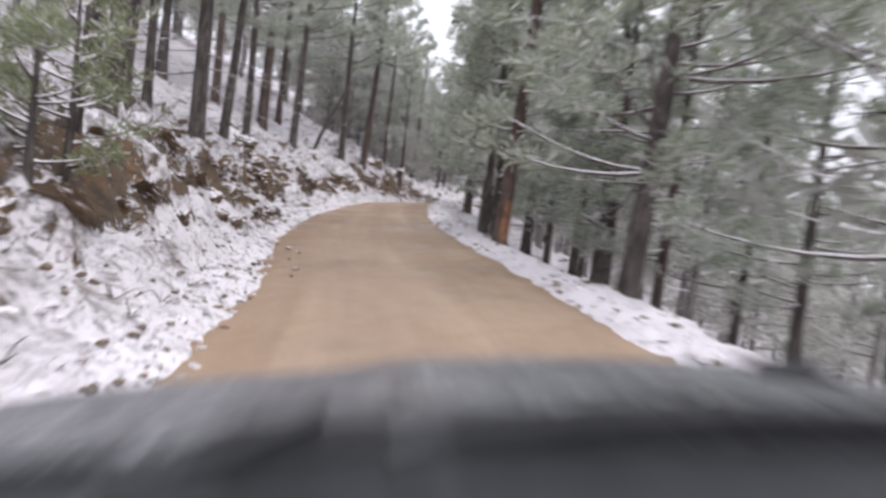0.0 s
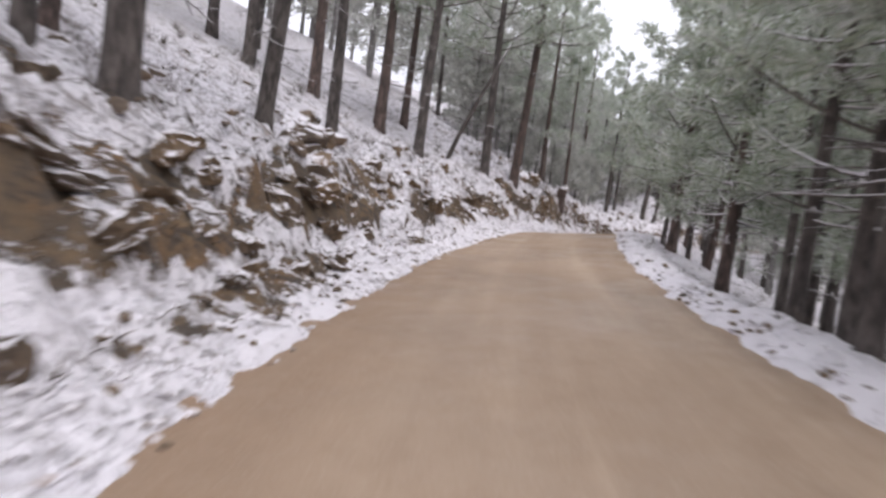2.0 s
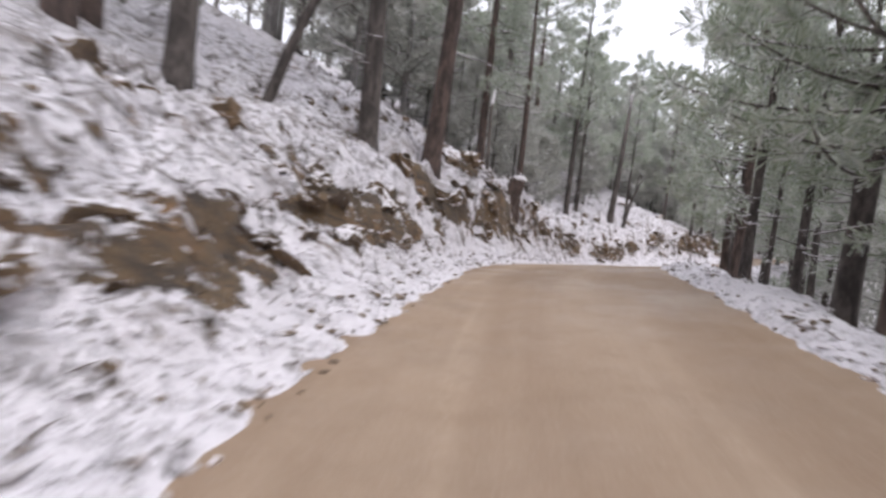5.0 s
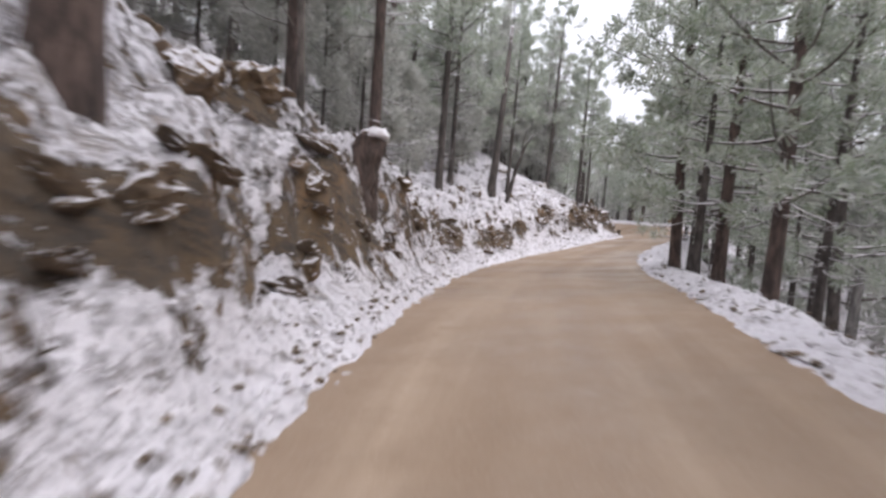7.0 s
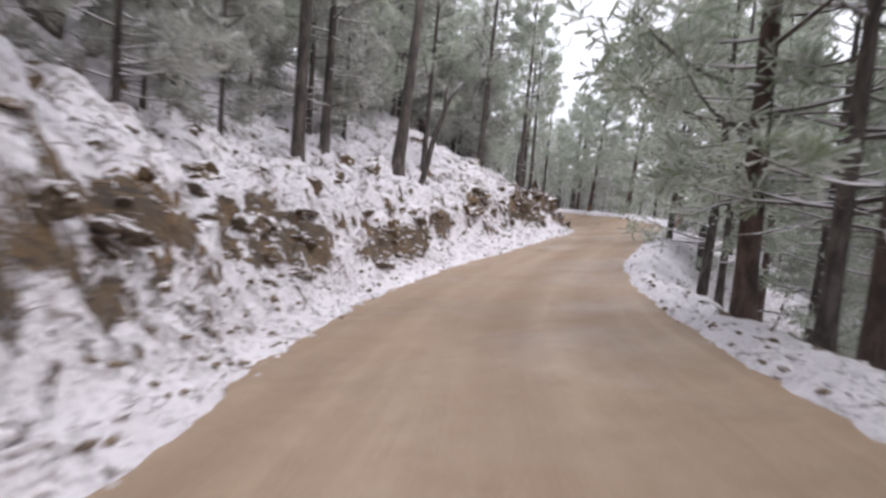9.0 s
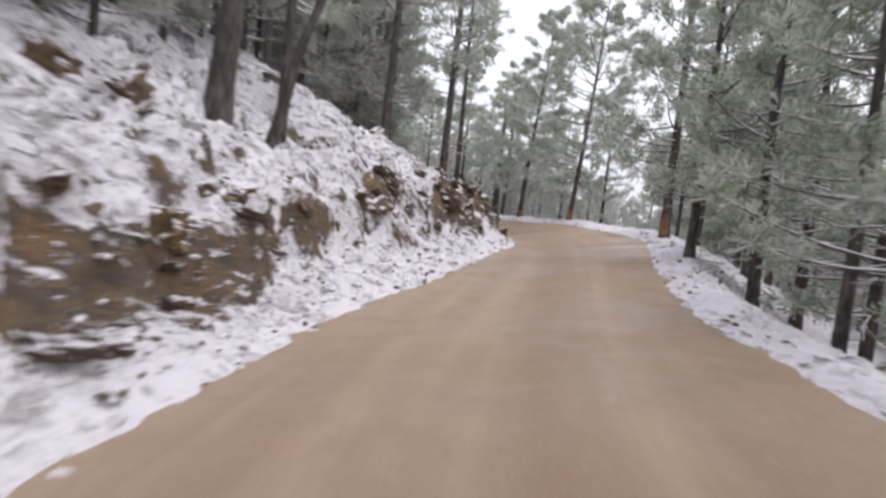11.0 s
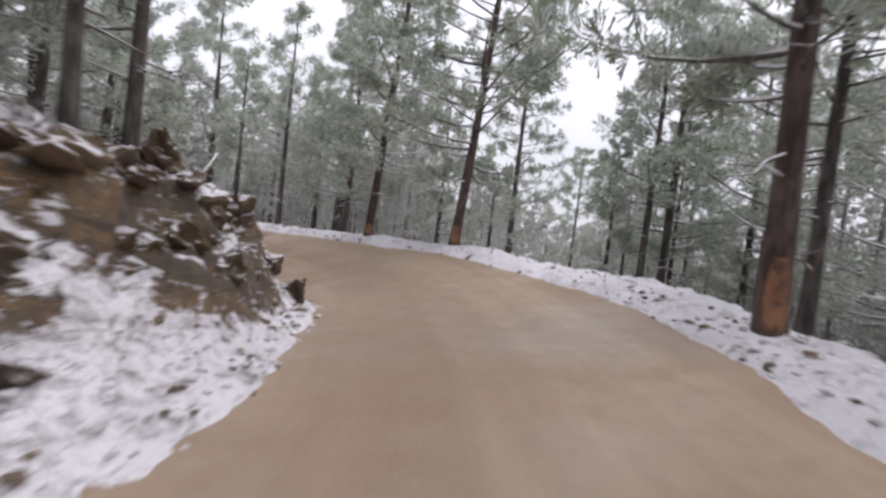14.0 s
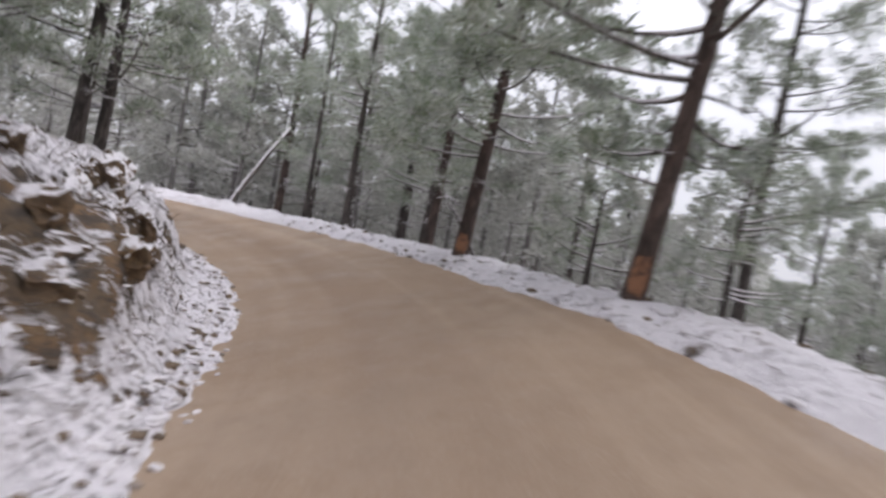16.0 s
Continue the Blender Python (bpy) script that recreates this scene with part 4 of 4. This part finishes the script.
def clods():
    """Lumps of snow and earth that rolled down to the road's edges."""
    rnd = random.Random(29)
    bm = bmesh.new()
    bmesh.ops.create_icosphere(bm, subdivisions=1, radius=1)
    ball = [tuple(q.co) for q in bm.verts]
    tris = [tuple(q.index for q in t.verts) for t in bm.faces]
    bm.free()
    n = 4200
    s = np.array([rnd.uniform(0, 172) for _ in range(n)])
    left = np.array([rnd.random() < 0.7 for _ in range(n)])
    out = np.array([rnd.choice((rnd.uniform(-0.12, 0.5), rnd.uniform(0, 1.1), rnd.uniform(0.3, 2.6))) for _ in range(n)])
    out = np.where(left & (out > 0.3) & ((s > 132) | ((s > 72) & (s < 92))), out * 0.3, out)
    x, y, _ = place(s, np.where(left, left_edge(s) - out, right_edge(s) + out * 0.6))
    z = np.maximum(rough_land(x, y), smooth_land(x, y)[0])
    v, f = [], []
    for k in range(n):
        size = rnd.uniform(0.015, 0.05) if out[k] < 0.1 else rnd.choice((rnd.uniform(0.02, 0.045), rnd.uniform(0.03, 0.065)))
        turn, sq = rnd.uniform(0, 6.283), (rnd.uniform(0.9, 1.7), rnd.uniform(0.7, 1.1), rnd.uniform(0.35, 0.7))
        ca, sa, base = math.cos(turn), math.sin(turn), len(v)
        for p in ball:
            r = size * rnd.uniform(0.55, 1.3)
            px, py = p[0] * sq[0] * r, p[1] * sq[1] * r
            v.append((x[k] + px * ca - py * sa, y[k] + px * sa + py * ca, z[k] + p[2] * sq[2] * r + size * 0.15))
        f += [tuple(base + i for i in t) for t in tris]
    tagged(mesh_object("snow_clods", v, f, CLODS), "lumps of snow and brown earth along the road's edges", "clods", kind="stuff")


clods()


def road_stones():
    for k, (x, y, size) in enumerate(((-2.63, 9.21, 0.07), (-3.23, 11.35, 0.06), (-3.59, 11.91, 0.08), (-2.5, 8.6, 0.045), (-3.1, 10.4, 0.04))):
        ob = new("rock", ROCKS[k])
        ob.matrix_basis = Matrix.Translation((x, y, float(smooth_land(np.array([x]), np.array([y]))[0][0]) + size * 0.4)) @ Euler((0, 0, k * 1.3)).to_matrix().to_4x4() @ Matrix.Diagonal((size, size, size, 1))
        tagged(ob, "loose snow-dusted stone on the edge of the dirt road", "rock", "stones on the road")


road_stones()
def shrubs():
    """Low frosted shrubs on the slope above the cut."""
    rnd = random.Random(53)
    n = 520
    s = np.array([rnd.uniform(0, 145) for _ in range(n)])
    out = np.array([rnd.uniform(2.4, 5) if rnd.random() < 0.5 else rnd.uniform(3, 12) for _ in range(n)])
    x, y, _ = place(s, left_edge(s) - out)
    z = rough_land(x, y)
    v, f = [], []
    for k in range(n):
        wide = rnd.uniform(0.12, 0.4)
        for _ in range(rnd.randint(9, 16)):
            foot = Vector((x[k] + rnd.uniform(-0.06, 0.06), y[k] + rnd.uniform(-0.06, 0.06), z[k] - 0.03))
            d = Vector((rnd.uniform(-1, 1), rnd.uniform(-1, 1), rnd.uniform(0.5, 1.5))).normalized() * wide
            tube([foot, foot + d * 0.55, foot + d + Vector((rnd.uniform(-1, 1), rnd.uniform(-1, 1), -0.2)) * wide * 0.25], [0.008, 0.006, 0.003], 3, v, f, False)
    tagged(mesh_object("low_shrubs", v, f, FROSTED_TWIG), "low frosted grey-brown shrubs on the snowy slope", "brush", kind="stuff")


FROSTED_TWIG = bark("frosted_twigs", (0.3, 0.265, 0.24), (0.13, 0.11, 0.1), 0.75)
shrubs()
TWIG = bark("dark_twigs", (0.16, 0.12, 0.085), (0.06, 0.045, 0.035), 0.9)
brush()


# ---- pines that stand out: stripped bark, a fork, snags, a stump, fallen poles ----
def scarred(seed, x, y, radius, z1, facing, tall, label, tilt=0.0, reach=2.6):
    """A pine whose bark is stripped near the foot on the side of the road."""
    tree = pine(seed, tall, radius, 0.16, 74, reach, 15, 24, RED_BARK, scar=(0.0, 0.02, z1), dead=4, size=0.25)
    side = (0.77 * math.cos(facing) - 0.64 * math.sin(facing), -0.77 * math.sin(facing) - 0.64 * math.cos(facing))
    return plant(tree, x, y, radius, radius, label, "pines with stripped bark", -tilt * side[1], tilt * side[0], turn=facing)


scarred(101, 0.78, 13.5, 0.16, 0.95, radians(-62), 12, "pine with orange stripped bark at its foot beside the road", reach=2.0)
scarred(102, 12.55, 65.84, 0.135, 0.7, radians(-140), 13, "big reddish pine with an orange bark scar on the verge")
scarred(103, 15.1, 75.08, 0.115, 0.5, radians(-129), 11, "pine with orange stripped bark at the road's bend", radians(3.5), 3.2)
scarred(104, 14.97, 79.73, 0.125, 0.42, radians(-120), 12, "reddish pine with a stripped foot beyond the bend", radians(3.5), 2.2)


def pole(name, points, radii, material, label, category, twigs=0, seed=0):
    """A bare stem along points, with stubs of twigs."""
    rnd = random.Random(seed)
    base = Vector(points[0])
    thing = new(name)
    thing.location = base
    v, f = [], []
    pts = [Vector(p) - base for p in points]
    tube(pts, radii, 9, v, f)
    mesh_object("stem", v, f, material, thing, True)
    for _ in range(twigs):
        i = rnd.randint(1, len(pts) - 2)
        a = pts[i].lerp(pts[i + 1], rnd.random())
        d = Vector((rnd.uniform(-1, 1), rnd.uniform(-1, 1), rnd.uniform(-0.2, 0.7))).normalized() * rnd.uniform(0.15, 0.7)
        v, f = [], []
        tube([a, a + d * 0.6, a + d + Vector((0, 0, -0.05))], [0.014, 0.01, 0.004], 5, v, f)
        mesh_object("twig", v, f, material, thing)
    return tagged(thing, label, category)


def on_land(x, y, dz=0.0):
    return (x, y, land_at(x, y) + dz)


g = on_land(-9.4, 33.7, -0.2)
pole("leaning_snag", [g, (g[0] + 0.45, g[1], g[2] + 1.3), (g[0] + 1.15, g[1] + 0.1, g[2] + 3.0), (g[0] + 2.1, g[1] + 0.2, g[2] + 5.2)], [0.11, 0.095, 0.08, 0.04], BARK, "thin dead trunk leaning over on the snowy bank", "dead tree", 5, 1)
g = on_land(-6.27, 41.7, -0.2)
pole("broken_snag", [g, (g[0] - 0.05, g[1], g[2] + 1.0), (g[0] - 0.1, g[1], g[2] + 2.0), (g[0] - 0.05, g[1] + 0.05, g[2] + 2.6)], [0.055, 0.05, 0.045, 0.03], DEAD, "thin snow-covered broken snag on the bank", "dead tree", 4, 2)
g = on_land(-0.6, 60.7, -0.3)
pole("forked_tree", [g, (g[0] + 0.02, g[1], g[2] + 0.8), (g[0] + 0.12, g[1], g[2] + 2.2), (g[0] + 0.25, g[1] + 0.2, g[2] + 4.5), (g[0] + 0.4, g[1] + 0.3, g[2] + 8)], [0.26, 0.2, 0.17, 0.14, 0.08], BARK, "dark bare trunk at the top of the bank", "tree", 5, 3)
g = on_land(0.15, 61.0, -0.3)
fork = pole("forked_dead_tree", [g, (g[0] + 0.15, g[1], g[2] + 0.7), (g[0] + 0.35, g[1], g[2] + 1.8), (g[0] + 0.75, g[1] + 0.1, g[2] + 3.0), (g[0] + 1.1, g[1] + 0.1, g[2] + 3.6)], [0.12, 0.1, 0.085, 0.06, 0.02], BARK, "forked bare dead tree on the snowy bank", "dead tree", 3, 4)
v, f = [], []
tube([Vector((0.62, 0.06, 2.6)), Vector((0.6, 0, 3.1)), Vector((0.72, -0.1, 3.8))], [0.06, 0.045, 0.02], 8, v, f)
mesh_object("fork_arm", v, f, BARK, fork, True)


def rotten_stump(x, y):
    """A broken brown stump that bulges and leans to the road, with a pillow of snow on top."""
    thing = new("stump")
    thing.location = on_land(x, y, -0.6)
    v, f = [], []
    zs = [-0.3 + 1.3 * k / 13 for k in range(14)]
    tube([Vector((0.28 * max(z, 0) ** 1.6, -0.05 * max(z, 0), z)) for z in zs], [0.34 - 0.1 * max(z, 0) ** 0.7 for z in zs], 18, v, f)
    for k, p in enumerate(v):
        v[k] = p + Vector((noise.noise(p * 4.1), noise.noise(p * 4.1 + Vector((9, 0, 0))), 0.5 * noise.noise(p * 3.0))) * 0.11
    mesh_object("trunk", v, f, RED_BARK, thing, True)
    bm = bmesh.new()
    bmesh.ops.create_icosphere(bm, subdivisions=3, radius=0.27)
    for q in bm.verts:
        q.co = Vector((q.co.x + 0.28, q.co.y - 0.05, 1.0 + q.co.z * (0.55 if q.co.z > 0 else 0.2))) + Vector((noise.noise(q.co * 6), noise.noise(q.co * 6 + Vector((5, 0, 0))), noise.noise(q.co * 7))) * 0.05
    me = bpy.data.meshes.new("snow_cap")
    bm.to_mesh(me)
    bm.free()
    me.materials.append(PILLOW)
    me.polygons.foreach_set("use_smooth", [True] * len(me.polygons))
    cap = new("snow_cap", me)
    cap.parent = thing
    tagged(cap, "soft pillow of white snow")
    return tagged(thing, "rotten brown snow-capped stump at the edge of the bank", "stump")


def pillow_snow():
    m = Mat("fresh_snow", 0.85)
    m.colour(m.mix(m.noise(5, 4), (0.72, 0.69, 0.73), SNOW))
    m.bump(m.noise(22, 4, 0.7), 0.5, 0.02)
    return m.mat


PILLOW = pillow_snow()
rotten_stump(-5.68, 43.97)
g = on_land(11.06, 91.9, -0.1)
pole("leaning_log", [g, (g[0] + 0.5, g[1] + 0.1, g[2] + 1.05), (g[0] + 1.05, g[1] + 0.2, g[2] + 2.1), (g[0] + 1.7, g[1] + 0.2, g[2] + 3.3)], [0.095, 0.09, 0.075, 0.05], DEAD, "snow-covered fallen pole leaning among the pines", "dead tree", 3, 6)
g = on_land(15.2, 79.6, 0.0)
pole("fallen_branch", [g, (g[0] - 0.25, g[1] + 0.1, g[2] + 0.5), (g[0] - 0.75, g[1] + 0.3, g[2] + 1.1)], [0.035, 0.03, 0.015], DEAD, "snow-covered branch propped behind the road's berm", "branch", 2, 7)
g = on_land(4.6, 51.0, 0.0)
pole("broken_bush", [g, (g[0] + 0.1, g[1], g[2] + 0.35), (g[0] + 0.3, g[1] + 0.1, g[2] + 0.7), (g[0] + 0.5, g[1] + 0.1, g[2] + 0.9)], [0.03, 0.024, 0.018, 0.008], DEAD, "snowy bare bush on the verge", "bush", 9, 8)

def young_needles():
    m = Mat("young_pine_needles", 0.65)
    return thin_leaf(m, m.ramp(m.island(), (0.0, (0.16, 0.19, 0.1)), (0.6, (0.27, 0.3, 0.18)), (0.85, (0.38, 0.4, 0.3)), (1.0, (0.6, 0.6, 0.58))))


YOUNG = young_needles()
# young pines: on the bank near the start, on the berm at the bend
for k, (x, y, tall) in enumerate(((-3.75, 5.3, 1.7), (-3.65, 4.7, 1.5), (-4.15, 6.0, 1.8), (15.6, 74.3, 1.6), (15.4, 76.4, 1.3), (5.3, 50.6, 1.2))):
    sapling = pine(120 + k, tall, 0.03, 0.12, 15 if k < 3 else 22, 0.85, 5, 9, BARK, dead=0, size=0.17, leaves=YOUNG if k < 3 else NEEDLES)
    plant(sapling, x, y, 0.03, 0.03, "young green pine with drooping snowy boughs", "young pines")


# crest pines also take the needles with haze in their colour
bushy = [pine(140 + k, 4.2 + 0.8 * k, 0.06, 0.06, 40, 1.5, 9, 12, BARK, dead=0, size=0.3, leaves=HAZED) for k in range(2)]
crest = random.Random(41)
for s, v, tall in ((90, 2.6, 0.6), (93.5, 2.3, 0.75), (96, 2.9, 0.55), (99, 2.5, 0.8), (101.5, 3.1, 0.6), (104, 2.7, 0.7), (87, 3.0, 0.7)):
    x, y, _ = place(np.array([s]), np.array([float(left_edge(s)) - v]))
    plant(crest.choice(bushy), float(x[0]), float(y[0]), 0.06 * tall, 0.06, "low haze-paled pine at the edge of the cut bank", "young pines")
for k in range(22):
    s = 82 + 64 * k / 21 + crest.uniform(-1, 1)
    v = crest.uniform(3.6, 7.5)
    x, y, _ = place(np.array([s]), np.array([float(left_edge(s)) - v]))
    plant(crest.choice(bushy), float(x[0]), float(y[0]), 0.06 * crest.uniform(0.7, 1.25), 0.06, "bushy young pine on the crest of the bank", "young pines")


# ---- the car's front: it stands where the drive begins ----
def car_paint():
    m = Mat("wet_dark_grey_paint", 0.3, 0.35)
    c = m.mix(m.ramp(m.noise(2.5, 4), (0.35, 0.0), (0.7, 1.0)), (0.1, 0.103, 0.112), (0.17, 0.173, 0.185))
    slush = m.ramp(m.noise(30, 5, 0.75), (0.5, 0.0), (0.6, 1.0))
    slush = m.math("MULTIPLY", slush, m.ramp(m.noise(3, 4, 0.6, m.stretched(1, 3, 1)), (0.4, 0.0), (0.56, 1.0)))
    m.colour(m.mix(slush, c, (0.46, 0.46, 0.48)))
    m.rough(m.ramp(m.noise(9, 4), (0.3, 0.22), (0.7, 0.5)))
    m.bump(m.noise(60, 3, 0.6), 0.25, 0.004)
    return m.mat


def plain(name, colour, rough, metal=0.0):
    m = Mat(name, rough, metal)
    m.colour(m.mix(m.ramp(m.noise(14, 4), (0.35, 0.0), (0.7, 1.0)), colour, tuple(v * 1.5 for v in colour)))
    m.bump(m.noise(80, 3), 0.2, 0.003)
    return m.mat


PAINT, BLACK, RUBBER, STEEL = car_paint(), plain("black_plastic", (0.02, 0.021, 0.024), 0.5), plain("black_rubber", (0.018, 0.018, 0.02), 0.75), plain("dull_alloy", (0.35, 0.35, 0.36), 0.35, 0.9)
MID, HALF = 0.22, 0.86  # the car's middle and half width, seen from the eye

LEFT, RIGHT_END = -0.84, 0.96


def hood_height(x, y):
    """Height of the bonnet under the eye, x to the right and y ahead."""
    side = (x - MID) / HALF
    bulge = 0.016 / (1 + math.exp(-(x + 0.16) * 40)) / (1 + math.exp((x - 0.62) * 40))
    front = max(0.0, y - 1.1)
    return -0.225 - 0.165 * (y - 0.5) - 0.055 * side * side + bulge - 1.3 * front * front


def slab(name, nx, ny, x0, x1, y0, y1, height, thick, material, parent):
    """A curved panel with thickness over a rectangle of x and y."""
    v, f = [], []
    for layer in (0, 1):
        for i in range(nx + 1):
            for j in range(ny + 1):
                x, y = x0 + (x1 - x0) * i / nx, y0 + (y1 - y0) * j / ny
                v.append((x, y, height(x, y) - layer * thick))
    n, off = ny + 1, (nx + 1) * (ny + 1)
    for i in range(nx):
        for j in range(ny):
            q = i * n + j
            f.append((q, q + n, q + n + 1, q + 1))
            f.append((q + off, q + 1 + off, q + n + 1 + off, q + n + off))
    ring = [i * n for i in range(nx + 1)] + [nx * n + j for j in range(1, n)] + [i * n + ny for i in range(nx - 1, -1, -1)] + [j for j in range(ny - 1, 0, -1)]
    for k in range(len(ring)):
        a, b = ring[k], ring[(k + 1) % len(ring)]
        f.append((a, a + off, b + off, b))
    return mesh_object(name, v, f, material, parent, True)


def build_car():
    car = new("car")
    car.matrix_basis = pose(0, 0, 1.5, 1.0, -6.8, 2.0)
    slab("bonnet", 60, 40, LEFT, RIGHT_END, 0.6, 1.5, hood_height, 0.02, PAINT, car)
    for sign, name in ((-1, "wing"), (1, "wing")):
        x0 = (LEFT - 0.006, RIGHT_END + 0.006)[sign > 0]

        def wing(x, y, sign=sign, x0=x0):
            d = abs(x - x0)
            return hood_height(x0, y) - 0.004 - 1.6 * d * d - 0.15 * d

        a, b = sorted((x0, x0 + sign * 0.22))
        slab(name, 14, 40, a, b, 0.42, 1.5, wing, 0.45, PAINT, car)
    slab("cowl", 40, 24, LEFT, RIGHT_END, 0.1, 1.0, lambda x, y: hood_height(x, max(y, 0.58)) - 0.03 - 0.1 * max(0.0, 0.58 - y), 0.02, BLACK, car)
    slab("bumper", 30, 8, LEFT - 0.1, RIGHT_END + 0.1, 1.44, 1.6, lambda x, y: -0.62 - 0.2 * ((x - MID) / HALF) ** 4 - 3 * (y - 1.5) ** 2, 0.35, PAINT, car)
    # wipers: an arm from the cowl and a long blade that lies at the foot of the glass
    for x0, x1, y0 in ((-0.3, -0.06, 0.52), (-0.05, 0.5, 0.54)):
        v, f = [], []
        tube([Vector((x0, y0 - 0.05, hood_height(x0, 0.5) + 0.0)), Vector((x0 + 0.06, y0 - 0.02, hood_height(x0, 0.5) + 0.012)), Vector(((x0 + x1) / 2, y0, hood_height(x0, 0.5) + 0.02)), Vector((x1 - 0.05, y0 + 0.01, hood_height(x1, 0.5) + 0.018))], [0.013, 0.011, 0.009, 0.007], 8, v, f)
        arm = mesh_object("wiper_arm", v, f, BLACK, car, True)
        v, f = [], []
        tube([Vector((x0 + 0.06, y0 + 0.015, hood_height(x0, 0.5) - 0.004)), Vector(((x0 + x1) / 2, y0 + 0.02, hood_height((x0 + x1) / 2, 0.5) + 0.006)), Vector((x1 + 0.06, y0 + 0.015, hood_height(x1, 0.5) + 0.0))], [0.014, 0.017, 0.013], 8, v, f)
        mesh_object("blade", v, f, RUBBER, arm, True)
    # black bracket on the bonnet's far corner
    v = [(0.507, 0.99, -0.335), (0.666, 0.99, -0.34), (0.565, 0.93, -0.325), (0.476, 0.93, -0.325), (0.518, 1.0, -0.272), (0.671, 1.0, -0.276), (0.576, 0.93, -0.272), (0.478, 0.93, -0.268)]
    f = [(0, 1, 2, 3), (4, 7, 6, 5), (0, 4, 5, 1), (1, 5, 6, 2), (2, 6, 7, 3), (3, 7, 4, 0)]
    bracket = mesh_object("bracket", v, f, RUBBER, car)
    soft_edge = bracket.modifiers.new("bevel", "BEVEL")
    soft_edge.width, soft_edge.segments = 0.006, 2
    for sign in (-1, 1):
        bm = bmesh.new()
        bmesh.ops.create_cone(bm, cap_ends=True, segments=40, radius1=0.37, radius2=0.37, depth=0.24)
        bmesh.ops.bevel(bm, geom=[e for e in bm.edges if abs(e.verts[0].co.z - e.verts[1].co.z) < 1e-6], offset=0.04, segments=3, affect="EDGES")
        bmesh.ops.rotate(bm, verts=bm.verts, matrix=Matrix.Rotation(radians(90), 3, "Y"))
        bmesh.ops.translate(bm, verts=bm.verts, vec=((LEFT, RIGHT_END)[sign > 0], 1.0, -1.085))
        me = bpy.data.meshes.new("tyre")
        bm.to_mesh(me)
        bm.free()
        me.materials.append(RUBBER)
        tyre = new("wheel", me)
        tyre.parent = car
        v, f = [], []
        tube([Vector(((LEFT, RIGHT_END)[sign > 0] + sign * 0.1, 1.0, -1.085)), Vector(((LEFT, RIGHT_END)[sign > 0] + sign * 0.13, 1.0, -1.085))], [0.22, 0.2], 24, v, f)
        mesh_object("rim", v, f, STEEL, tyre, False)
    tagged(car, "dark grey car front with a wet slush-specked bonnet and black wipers", "car")


build_car()
